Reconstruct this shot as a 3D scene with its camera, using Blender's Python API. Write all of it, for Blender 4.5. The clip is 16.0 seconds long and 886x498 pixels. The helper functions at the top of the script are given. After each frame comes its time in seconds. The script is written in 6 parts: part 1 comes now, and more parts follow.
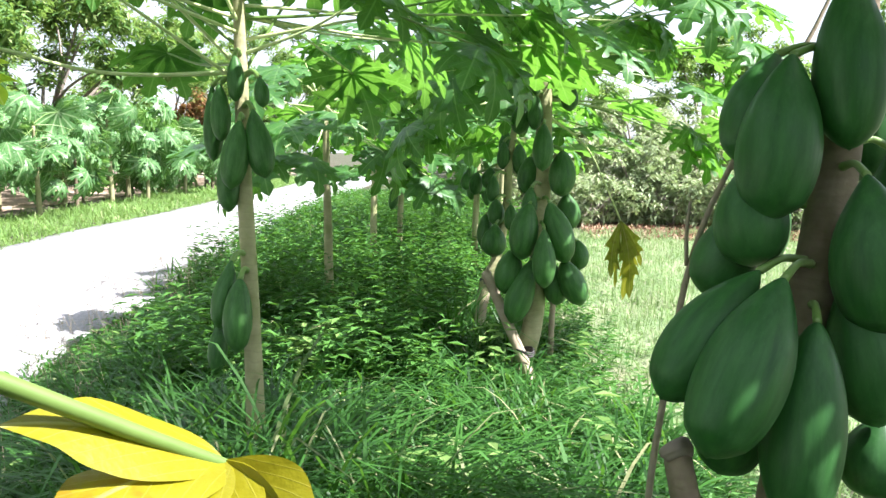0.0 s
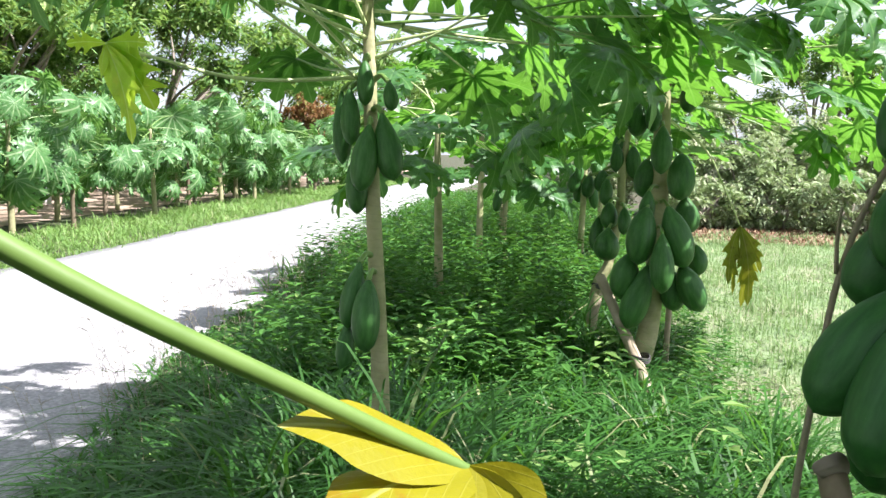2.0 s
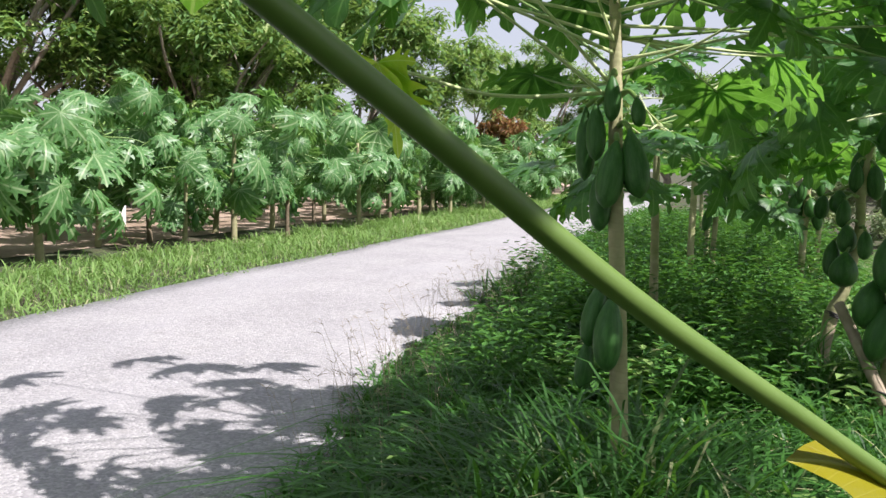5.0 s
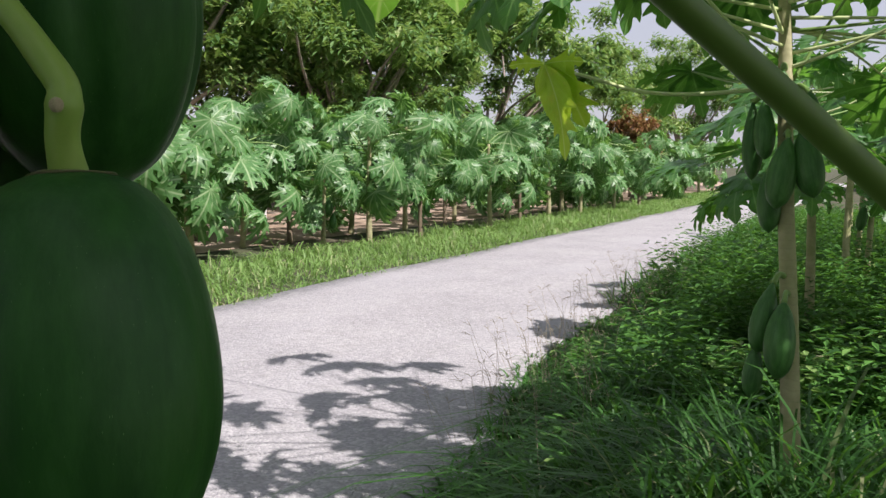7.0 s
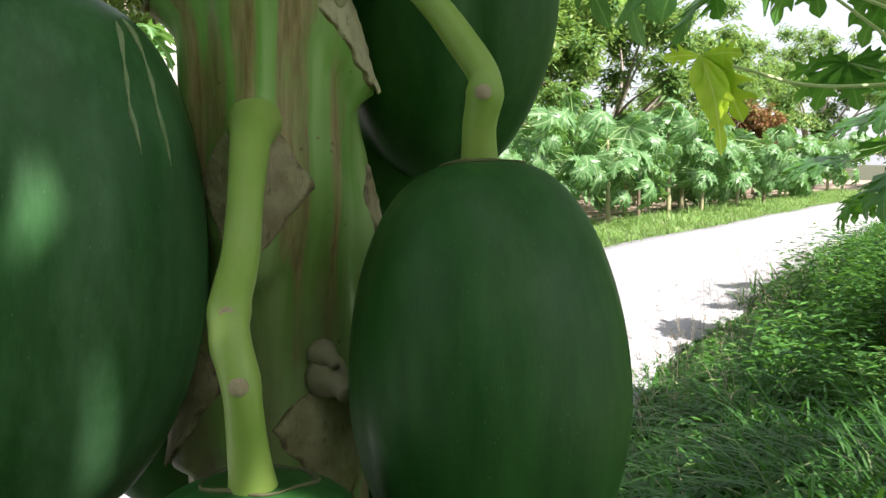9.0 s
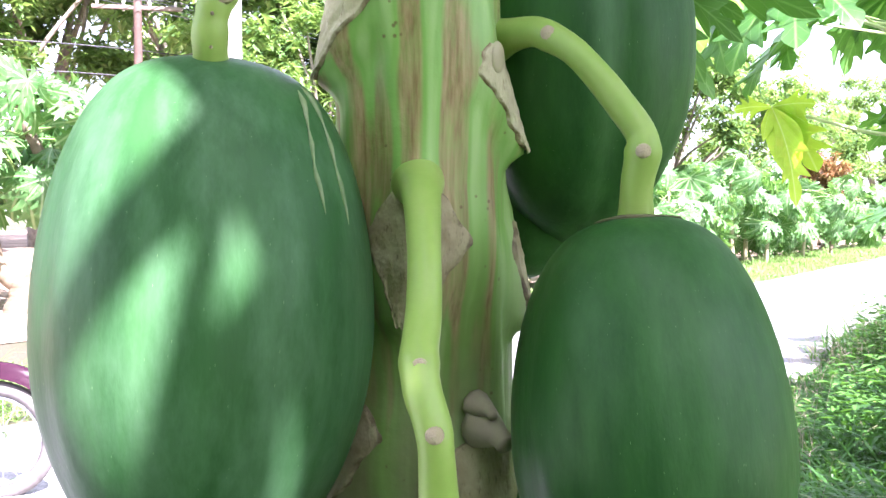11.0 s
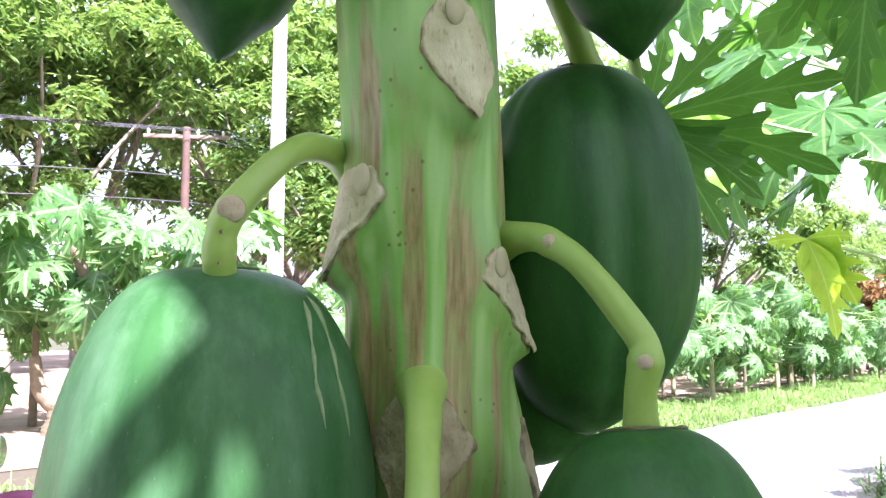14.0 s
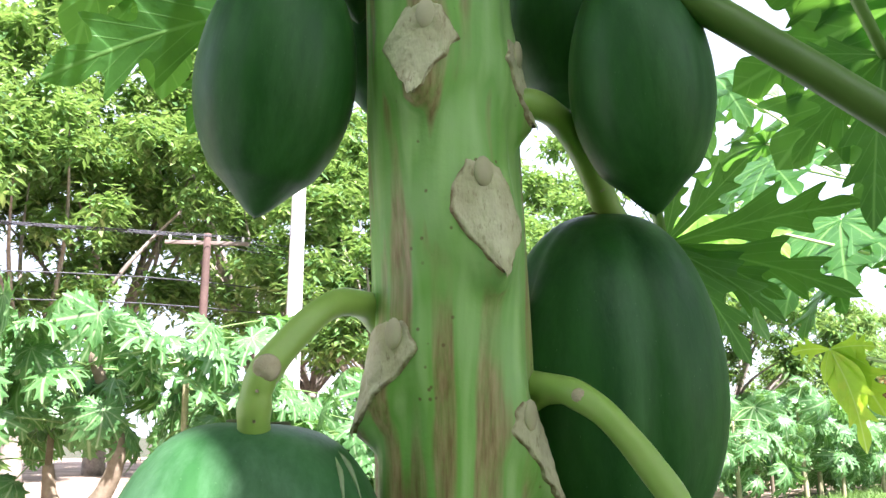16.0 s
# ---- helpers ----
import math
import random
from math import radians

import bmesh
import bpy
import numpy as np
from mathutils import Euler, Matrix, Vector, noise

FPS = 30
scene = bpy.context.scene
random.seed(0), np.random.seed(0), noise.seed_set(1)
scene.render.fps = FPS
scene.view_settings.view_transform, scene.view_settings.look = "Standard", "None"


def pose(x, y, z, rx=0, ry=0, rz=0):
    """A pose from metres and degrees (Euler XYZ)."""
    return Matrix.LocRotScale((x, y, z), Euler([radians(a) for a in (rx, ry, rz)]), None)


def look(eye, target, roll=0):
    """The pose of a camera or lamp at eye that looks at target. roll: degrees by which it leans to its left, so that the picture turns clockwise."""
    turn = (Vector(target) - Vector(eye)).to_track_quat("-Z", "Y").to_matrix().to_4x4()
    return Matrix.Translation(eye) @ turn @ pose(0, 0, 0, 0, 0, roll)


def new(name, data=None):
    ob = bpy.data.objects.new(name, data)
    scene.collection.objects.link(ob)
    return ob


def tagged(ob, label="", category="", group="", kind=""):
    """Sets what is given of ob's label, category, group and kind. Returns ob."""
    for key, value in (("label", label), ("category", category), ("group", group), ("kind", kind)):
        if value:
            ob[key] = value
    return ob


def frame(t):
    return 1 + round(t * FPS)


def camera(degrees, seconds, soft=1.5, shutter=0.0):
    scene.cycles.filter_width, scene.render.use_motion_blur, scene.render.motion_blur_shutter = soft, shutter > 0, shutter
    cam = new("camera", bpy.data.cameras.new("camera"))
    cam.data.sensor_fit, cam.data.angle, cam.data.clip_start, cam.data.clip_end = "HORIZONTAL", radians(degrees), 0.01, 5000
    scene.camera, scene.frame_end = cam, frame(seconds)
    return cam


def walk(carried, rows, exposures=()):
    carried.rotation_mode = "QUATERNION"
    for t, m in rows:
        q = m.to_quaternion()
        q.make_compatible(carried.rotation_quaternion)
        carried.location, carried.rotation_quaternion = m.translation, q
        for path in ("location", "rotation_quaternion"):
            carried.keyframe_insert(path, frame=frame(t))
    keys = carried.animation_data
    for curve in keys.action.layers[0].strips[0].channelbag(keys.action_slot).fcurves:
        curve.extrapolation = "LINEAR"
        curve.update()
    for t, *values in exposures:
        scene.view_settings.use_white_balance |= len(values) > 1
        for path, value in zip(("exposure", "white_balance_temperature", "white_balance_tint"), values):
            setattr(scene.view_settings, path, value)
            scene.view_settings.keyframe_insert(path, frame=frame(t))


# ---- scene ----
from mathutils.bvhtree import BVHTree

cam = camera(53.9, 16.0)
PATH = [
    (0, (-0.277, 0.02, 1.475), (-0.397, 2.004, 1.252), 0.8),
    (0.5, (-0.306, 0.018, 1.475), (-0.475, 1.998, 1.25), 0.9),
    (1, (-0.34, 0.026, 1.475), (-0.564, 2.001, 1.251), 0.9),
    (1.5, (-0.374, 0.019, 1.471), (-0.645, 1.988, 1.249), 0.9),
    (2, (-0.403, 0.007, 1.479), (-0.737, 1.966, 1.257), 0.8),
    (2.5, (-0.438, -0.005, 1.478), (-0.839, 1.943, 1.261), 1.0),
    (3, (-0.477, -0.007, 1.481), (-0.948, 1.925, 1.27), 1.2),
    (3.5, (-0.507, -0.018, 1.48), (-1.048, 1.897, 1.273), 1.0),
    (4, (-0.549, -0.026, 1.481), (-1.166, 1.866, 1.279), 1.1),
    (6.5, (-0.727, -0.080, 1.473), (-1.648, 1.685, 1.276), 1.0),
    (7, (-0.756, -0.098, 1.481), (-1.752, 1.625, 1.281), 0.6),
    (7.5, (-0.782, -0.113, 1.48), (-1.837, 1.573, 1.273), 0.4),
    (8, (-0.808, -0.126, 1.479), (-1.92, 1.524, 1.271), 0.5),
    (8.5, (-0.837, -0.141, 1.481), (-1.999, 1.473, 1.271), 0.6),
    (9, (-0.864, -0.152, 1.477), (-2.07, 1.43, 1.265), 0.7),
    (9.5, (-0.888, -0.167, 1.468), (-2.134, 1.383, 1.251), 0.5),
    (12, (-0.887, -0.191, 1.495), (-2.231, 1.29, 1.505), 0.3),
    (12.5, (-0.879, -0.193, 1.503), (-2.235, 1.277, 1.546), 0.3),
    (13, (-0.875, -0.189, 1.504), (-2.238, 1.273, 1.582), 0.3),
    (13.5, (-0.876, -0.184, 1.509), (-2.247, 1.267, 1.641), 0.3),
    (14, (-0.875, -0.181, 1.513), (-2.249, 1.26, 1.698), 0.3),
    (14.5, (-0.875, -0.184, 1.515), (-2.254, 1.244, 1.756), 0.3),
    (15, (-0.87, -0.188, 1.522), (-2.252, 1.225, 1.824), 0.3),
    (15.5, (-0.868, -0.193, 1.528), (-2.248, 1.209, 1.89), 0.3),
    (16, (-0.871, -0.193, 1.533), (-2.249, 1.194, 1.953), 0.3),
]
EXPOSURE = [(0, 2.0, 6200, 18), (1, 1.86, 6200, 18), (2, 1.68, 6200, 18), (3, 1.5, 6200, 18), (4, 1.25, 6250, 19), (6.5, 0.75, 6450, 22), (7.5, 0.75, 6450, 22), (8.5, 1.08, 6550, 18), (9, 1.6, 6550, 18), (9.7, 2.4, 6500, 20), (12, 3.17, 5600, 44), (13, 2.8, 5650, 44), (14, 2.62, 5900, 34), (15, 2.55, 6050, 28), (16, 2.38, 6050, 24)]
walk(cam, [(t, look(eye, target, roll)) for t, eye, target, roll in PATH], EXPOSURE)

# ---- world and sun ----
SUN_EL, SUN_AZ = radians(52), radians(-10)      # azimuth from +x towards +y
world = bpy.data.worlds.new("sky")
world.use_nodes = True
scene.world = world
sky = world.node_tree.nodes.new("ShaderNodeTexSky")
sky.sky_type, sky.sun_disc = "NISHITA", False
sky.sun_elevation, sky.sun_rotation = SUN_EL, math.pi / 2 - SUN_AZ
sky.dust_density, sky.air_density, sky.ozone_density = 2.0, 1.0, 1.0
haze = world.node_tree.nodes.new("ShaderNodeMix")      # bright white haze over the whole sky
haze.data_type = "RGBA"
haze.inputs[0].default_value = 0.6
haze.inputs[7].default_value = (8.2, 8.7, 9.2, 1)
world.node_tree.links.new(sky.outputs[0], haze.inputs[6])
world.node_tree.links.new(haze.outputs[2], world.node_tree.nodes["Background"].inputs[0])
world.node_tree.nodes["Background"].inputs[1].default_value = 0.055
sun = new("sun", bpy.data.lights.new("sun", "SUN"))
sun.data.energy, sun.data.angle, sun.data.color = 4.6, radians(0.6), (1.0, 0.97, 0.92)
sun.matrix_basis = look((0, 0, 0), (-math.cos(SUN_EL) * math.cos(SUN_AZ), -math.cos(SUN_EL) * math.sin(SUN_AZ), -math.sin(SUN_EL)))


# ---- materials ----
class Mat:
    """A principled material with short ways to add nodes."""

    def __init__(self, name, rough=0.6, metal=0.0, spec=0.5):
        self.m = bpy.data.materials.new(name)
        self.m.use_nodes = True
        self.t = self.m.node_tree
        self.b = self.t.nodes["Principled BSDF"]
        self.b.inputs["Roughness"].default_value = rough
        self.b.inputs["Metallic"].default_value = metal
        self.b.inputs["Specular IOR Level"].default_value = spec

    def node(self, kind, **values):
        n = self.t.nodes.new(kind)
        for key, value in values.items():
            n.inputs[key.replace("_", " ")].default_value = value
        return n

    def link(self, a, b):
        self.t.links.new(a, b)

    def coords(self, which="Object", scale=(1, 1, 1)):
        c = self.node("ShaderNodeTexCoord")
        m = self.node("ShaderNodeMapping")
        m.inputs["Scale"].default_value = scale
        self.link(c.outputs[which], m.inputs["Vector"])
        return m.outputs[0]

    def noise(self, at, scale, detail=4.0, rough=0.55):
        n = self.node("ShaderNodeTexNoise", Scale=scale, Detail=detail, Roughness=rough)
        self.link(at, n.inputs["Vector"])
        return n.outputs["Fac"]

    def ramp(self, fac, *stops):
        r = self.node("ShaderNodeValToRGB")
        e = r.color_ramp.elements
        while len(e) < len(stops):
            e.new(0.5)
        for el, (at, col) in zip(e, stops):
            el.position, el.color = at, (*col, 1) if not isinstance(col, float) else (col, col, col, 1)
        self.link(fac, r.inputs[0])
        return r.outputs[0]

    def mix(self, fac, a, b, blend="MIX"):
        n = self.t.nodes.new("ShaderNodeMix")
        n.data_type, n.blend_type = "RGBA", blend
        for v, s in ((fac, 0), (a, 6), (b, 7)):
            if isinstance(v, bpy.types.NodeSocket):
                self.link(v, n.inputs[s])
            else:
                n.inputs[s].default_value = v if s == 0 else (*v, 1)
        return n.outputs[2]

    def math(self, op, a, b=0.0):
        n = self.t.nodes.new("ShaderNodeMath")
        n.operation = op
        for v, s in ((a, 0), (b, 1)):
            if isinstance(v, bpy.types.NodeSocket):
                self.link(v, n.inputs[s])
            else:
                n.inputs[s].default_value = v
        return n.outputs[0]

    def bump(self, height, strength=0.3, distance=0.01):
        n = self.node("ShaderNodeBump", Strength=strength, Distance=distance)
        self.link(height, n.inputs["Height"])
        self.link(n.outputs[0], self.b.inputs["Normal"])
        return n.outputs[0]

    def color(self, socket):
        self.link(socket, self.b.inputs["Base Color"])

    def rough(self, socket):
        self.link(socket, self.b.inputs["Roughness"])

    def random(self, island=False):
        if island:
            return self.node("ShaderNodeNewGeometry").outputs["Random Per Island"]
        return self.node("ShaderNodeObjectInfo").outputs["Random"]

    def translucent(self, color, amount):
        """Let part of the light through, as thin leaves do."""
        tr = self.node("ShaderNodeBsdfTranslucent")
        if isinstance(color, bpy.types.NodeSocket):
            self.link(color, tr.inputs[0])
        else:
            tr.inputs[0].default_value = (*color, 1)
        mx = self.node("ShaderNodeMixShader")
        mx.inputs[0].default_value = amount
        self.link(self.b.outputs[0], mx.inputs[1])
        self.link(tr.outputs[0], mx.inputs[2])
        self.link(mx.outputs[0], self.t.nodes["Material Output"].inputs[0])


def leaf_material(name, dark, light, vein, through_col, amount=0.4, rough=0.42, spots=None, veins=0.55, rib_width=0.05, gloss=0.38):
    m = Mat(name, rough, 0.0, gloss)
    uv = m.node("ShaderNodeTexCoord").outputs["UV"]
    sep = m.node("ShaderNodeSeparateXYZ")
    m.link(uv, sep.inputs[0])
    at = m.coords("Object")
    body = m.mix(m.ramp(m.noise(at, 9, 5), (0.3, 0.0), (0.75, 1.0)), dark, light)
    body = m.mix(m.math("MULTIPLY", m.random(), 0.45), body, light)
    glow = m.mix(m.ramp(m.noise(at, 14, 5, 0.6), (0.3, 0.0), (0.7, 1.0)), tuple(0.62 * c for c in through_col), through_col)
    if spots:
        body = m.mix(m.ramp(m.noise(at, 22, 4, 0.65), (0.56, 0.0), (0.66, 1.0)), body, spots)
    side = m.math("SINE", m.math("MULTIPLY", m.math("SUBTRACT", sep.outputs[1], m.math("MULTIPLY", sep.outputs[0], 0.45)), 46.0))
    rib = m.ramp(sep.outputs[0], (rib_width * 0.3, 1.0), (rib_width, 0.0))
    sides = m.ramp(side, (0.93, 0.0), (0.99, veins))
    lines = m.math("MAXIMUM", rib, sides)
    col = m.mix(lines, body, vein)
    m.color(col)
    m.bump(m.math("ADD", m.math("MULTIPLY", lines, -0.5), m.noise(at, 60, 3)), 0.35, 0.004)
    m.translucent(m.mix(lines, glow, tuple(0.35 * v + 0.65 * t for v, t in zip(vein, through_col))), amount)
    return m.m


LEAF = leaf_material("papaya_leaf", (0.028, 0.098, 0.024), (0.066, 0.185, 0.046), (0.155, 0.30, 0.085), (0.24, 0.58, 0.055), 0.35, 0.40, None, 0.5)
# paler copy of the leaf: whitish sheen of the far crowns is put into the colour
LEAF_FAR_SHEEN = leaf_material("papaya_leaf_far_sheen", (0.028, 0.105, 0.028), (0.112, 0.258, 0.078), (0.29, 0.41, 0.20), (0.22, 0.47, 0.07), 0.32, 0.40, None, 0.45, 0.10, 0.42)
LEAF_YELLOW = leaf_material("yellow_leaf", (0.15, 0.155, 0.006), (0.27, 0.245, 0.008), (0.40, 0.38, 0.08), (0.30, 0.27, 0.008), 0.27, 0.42, (0.24, 0.165, 0.007), 0.22, 0.07)
LEAF_LIME = leaf_material("yellowing_leaf", (0.36, 0.56, 0.03), (0.50, 0.70, 0.07), (0.60, 0.70, 0.24), (0.66, 0.86, 0.06), 0.5, 0.42, (0.54, 0.62, 0.06), 0.2)
LEAF_DRY = leaf_material("withered_leaf", (0.11, 0.14, 0.015), (0.28, 0.30, 0.03), (0.32, 0.30, 0.09), (0.40, 0.42, 0.03), 0.4, 0.7, (0.12, 0.075, 0.02))
LEAF_FALLEN = leaf_material("fallen_leaf", (0.20, 0.085, 0.025), (0.38, 0.19, 0.06), (0.42, 0.26, 0.12), (0.35, 0.16, 0.03), 0.2, 0.7)
LEAF_YOUNG = leaf_material("young_leaf", (0.10, 0.26, 0.02), (0.17, 0.38, 0.035), (0.30, 0.45, 0.10), (0.35, 0.68, 0.03), 0.5, 0.4)


def fruit_material(name, dark, light, bloom, wax_most=0.45):
    m = Mat(name, 0.36, 0.0, 0.28)
    at = m.coords("Object", (1, 1, 0.35))
    body = m.mix(m.ramp(m.noise(at, 3.5, 5), (0.3, 0.0), (0.72, 1.0)), dark, light)
    body = m.mix(m.math("MULTIPLY", m.random(), 0.35), body, light)
    wax = m.ramp(m.noise(m.coords("Object"), 2.2, 6, 0.7), (0.42, 0.0), (0.75, wax_most))
    body = m.mix(wax, body, bloom)
    fleck = m.node("ShaderNodeTexVoronoi", Scale=30.0)
    m.link(m.coords("Object", (1, 1, 0.6)), fleck.inputs["Vector"])
    body = m.mix(m.ramp(fleck.outputs["Distance"], (0.035, 0.55), (0.07, 0.0)), body, (0.22, 0.36, 0.16))
    m.color(body)
    m.rough(m.ramp(m.noise(m.coords("Object"), 5.0, 5), (0.2, 0.36), (0.8, 0.56)))
    m.bump(m.noise(m.coords("Object"), 26, 4), 0.06, 0.004)
    m.b.inputs["Coat Weight"].default_value = 0.03
    m.b.inputs["Coat Roughness"].default_value = 0.42
    return m.m


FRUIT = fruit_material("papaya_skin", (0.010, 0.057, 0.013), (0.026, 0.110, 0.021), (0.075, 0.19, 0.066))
# waxy bloom, and also sunlight put into a lighter skin than papaya_skin
FRUIT_WAXY_LIT = fruit_material("waxy_sunlit_papaya_skin", (0.018, 0.078, 0.022), (0.036, 0.130, 0.036), (0.135, 0.27, 0.145), 0.55)
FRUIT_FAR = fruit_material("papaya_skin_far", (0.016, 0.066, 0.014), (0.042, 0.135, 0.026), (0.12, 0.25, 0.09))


def bark_material(name, a, b, c, ring=30.0):
    m = Mat(name, 0.8)
    at = m.coords("Object")
    body = m.mix(m.ramp(m.noise(at, 14, 6), (0.3, 0.0), (0.7, 1.0)), a, b)
    body = m.mix(m.ramp(m.noise(at, 4, 4), (0.48, 0.0), (0.68, 0.8)), body, c)
    w = m.node("ShaderNodeTexWave", Scale=ring, Distortion=6.0, Detail=3.0)
    w.bands_direction = "Z"
    m.link(at, w.inputs["Vector"])
    body = m.mix(m.ramp(w.outputs["Fac"], (0.0, 0.2), (0.08, 0.0)), body, (0.18, 0.16, 0.09))
    m.color(body)
    m.bump(m.math("ADD", m.math("MULTIPLY", w.outputs["Fac"], 0.4), m.noise(at, 60, 5)), 0.45, 0.005)
    return m.m


BARK = bark_material("papaya_bark", (0.265, 0.255, 0.125), (0.385, 0.36, 0.205), (0.20, 0.23, 0.08), 9.0)
BARK_BROWN = bark_material("brown_bark", (0.14, 0.105, 0.065), (0.22, 0.175, 0.115), (0.10, 0.08, 0.045), 12.0)
WOOD_STAKE = bark_material("peeled_stake", (0.30, 0.235, 0.16), (0.40, 0.33, 0.24), (0.22, 0.17, 0.11), 3.0)
MANGO_BARK = bark_material("grey_bark", (0.22, 0.185, 0.15), (0.34, 0.29, 0.24), (0.15, 0.13, 0.10), 2.0)


def green_trunk_material():
    m = Mat("green_trunk", 0.46, 0.0, 0.4)
    at = m.coords("Object")
    tall = m.coords("Object", (1, 1, 0.10))
    body = m.mix(m.ramp(m.noise(tall, 60, 3), (0.32, 0.0), (0.68, 1.0)), (0.145, 0.335, 0.052), (0.25, 0.46, 0.11))
    body = m.mix(m.ramp(m.noise(at, 13, 3), (0.46, 0.0), (0.70, 0.75)), body, (0.32, 0.48, 0.20))
    rise = m.coords("Object", (1, 1, 0.05))
    ridge = m.noise(rise, 75, 2, 0.4)
    body = m.mix(m.ramp(ridge, (0.36, 0.75), (0.46, 0.0)), body, (0.36, 0.54, 0.20))
    streak = m.ramp(ridge, (0.50, 0.0), (0.575, 1.0))
    ends = m.ramp(m.noise(m.coords("Object", (1, 1, 0.30)), 22, 3), (0.36, 0.0), (0.48, 1.0))
    grain = m.ramp(m.noise(rise, 420, 3), (0.32, 0.0), (0.68, 1.0))
    brown = m.math("MULTIPLY", m.math("MULTIPLY", streak, ends), m.ramp(m.noise(m.coords("Object", (1, 1, 0.2)), 190, 4, 0.7), (0.30, 0.45), (0.6, 0.92)))
    body = m.mix(brown, body, m.mix(grain, (0.22, 0.125, 0.055), (0.44, 0.30, 0.17)))
    v = m.node("ShaderNodeTexVoronoi", Scale=150.0)
    m.link(at, v.inputs["Vector"])
    body = m.mix(m.math("MULTIPLY", m.ramp(v.outputs["Distance"], (0.08, 0.8), (0.16, 0.0)), m.ramp(m.noise(at, 34), (0.54, 0.0), (0.58, 1.0))), body, (0.15, 0.09, 0.04))
    low = m.node("ShaderNodeSeparateXYZ")
    m.link(at, low.inputs[0])
    height = m.math("ADD", m.math("MULTIPLY", low.outputs[2], 0.3), m.math("MULTIPLY", m.noise(at, 22, 4), 0.03))
    old = m.math("MULTIPLY", m.ramp(height, (0.42, 1.0), (0.478, 0.0)), m.ramp(m.noise(rise, 48, 3), (0.36, 0.40), (0.60, 1.0)))
    body = m.mix(old, body, m.mix(m.noise(at, 90, 5), (0.085, 0.06, 0.035), (0.23, 0.18, 0.11)))
    m.color(body)
    m.bump(m.math("ADD", m.math("MULTIPLY", ridge, -3.0), m.math("ADD", m.math("MULTIPLY", m.noise(tall, 95, 3), 1.0), m.math("MULTIPLY", m.noise(at, 220, 3), 0.4))), 0.45, 0.0015)
    return m.m


GREEN_TRUNK = green_trunk_material()


def plain_material(name, a, b, scale=30.0, rough=0.6, metal=0.0, bump=0.2, dist=0.004, spec=0.5):
    m = Mat(name, rough, metal, spec)
    at = m.coords("Object")
    fine = m.noise(at, scale, 6)
    m.color(m.mix(m.mix(0.5, m.ramp(fine, (0.3, 0.0), (0.7, 1.0)), m.ramp(m.noise(at, scale * 0.15, 3), (0.3, 0.0), (0.7, 1.0))), a, b))
    m.bump(fine, bump, dist)
    return m.m



def scar_material(name, a, b, margin):
    """Papery scar skin: fine wrinkles across, freckles, and a brown withered margin."""
    m = Mat(name, 0.62, 0.0, 0.35)
    at = m.coords("Object")
    sep = m.node("ShaderNodeSeparateXYZ")
    m.link(m.node("ShaderNodeTexCoord").outputs["UV"], sep.inputs[0])
    side = m.math("MULTIPLY", m.math("ABSOLUTE", m.math("SUBTRACT", sep.outputs[0], 0.5)), 2.0)
    rag = m.math("ADD", m.math("MAXIMUM", side, m.math("SUBTRACT", 1.0, m.math("MULTIPLY", sep.outputs[1], 9.0))), m.math("MULTIPLY", m.math("SUBTRACT", m.noise(at, 160, 4), 0.5), 0.5))
    body = m.mix(m.ramp(m.noise(at, 70, 5), (0.3, 0.0), (0.7, 1.0)), a, b)
    body = m.mix(m.ramp(m.noise(m.coords("Object", (1, 1, 0.35)), 420, 3, 0.7), (0.58, 0.0), (0.70, 0.55)), body, margin)
    body = m.mix(m.ramp(rag, (0.86, 0.0), (1.0, 0.9)), body, margin)
    m.color(body)
    m.bump(m.math("ADD", m.noise(m.coords("Object", (1, 1, 0.4)), 260, 4), m.math("MULTIPLY", m.noise(at, 75, 3), 2.5)), 0.8, 0.0016)
    return m.m


SCAR = scar_material("leaf_scar", (0.46, 0.40, 0.25), (0.66, 0.60, 0.42), (0.20, 0.125, 0.06))
SCAR_DARK = scar_material("old_leaf_scar", (0.24, 0.19, 0.105), (0.46, 0.39, 0.25), (0.085, 0.055, 0.03))
BUD = plain_material("bud_scar", (0.40, 0.34, 0.22), (0.55, 0.48, 0.33), 90, 0.7, bump=0.4, dist=0.001)
STALK = plain_material("fruit_stalk", (0.225, 0.365, 0.06), (0.34, 0.46, 0.115), 60, 0.40, bump=0.2, dist=0.001)
PETIOLE = plain_material("leaf_stalk", (0.125, 0.225, 0.05), (0.19, 0.30, 0.085), 25, 0.4, bump=0.1, dist=0.001)
PETIOLE_NEAR = plain_material("drooping_leaf_stalk", (0.085, 0.155, 0.028), (0.135, 0.215, 0.05), 25, 0.45, bump=0.1, dist=0.001)
PETIOLE_PALE = plain_material("pale_leaf_stalk", (0.42, 0.52, 0.22), (0.55, 0.60, 0.32), 40, 0.4, bump=0.1)
SAP = plain_material("dried_sap", (0.10, 0.19, 0.07), (0.34, 0.38, 0.22), 160, 0.6, bump=0.4, dist=0.0008)
CALYX = plain_material("dry_calyx", (0.05, 0.07, 0.025), (0.16, 0.14, 0.07), 160, 0.8, bump=0.5, dist=0.001)
CUT = plain_material("cut_face", (0.40, 0.30, 0.20), (0.55, 0.45, 0.33), 150, 0.8, bump=0.6)
STICK = plain_material("thin_stick", (0.20, 0.165, 0.11), (0.34, 0.29, 0.20), 40, 0.8, bump=0.5)
BLACK = plain_material("black_rubber", (0.03, 0.03, 0.03), (0.06, 0.055, 0.05), 60, 0.75)
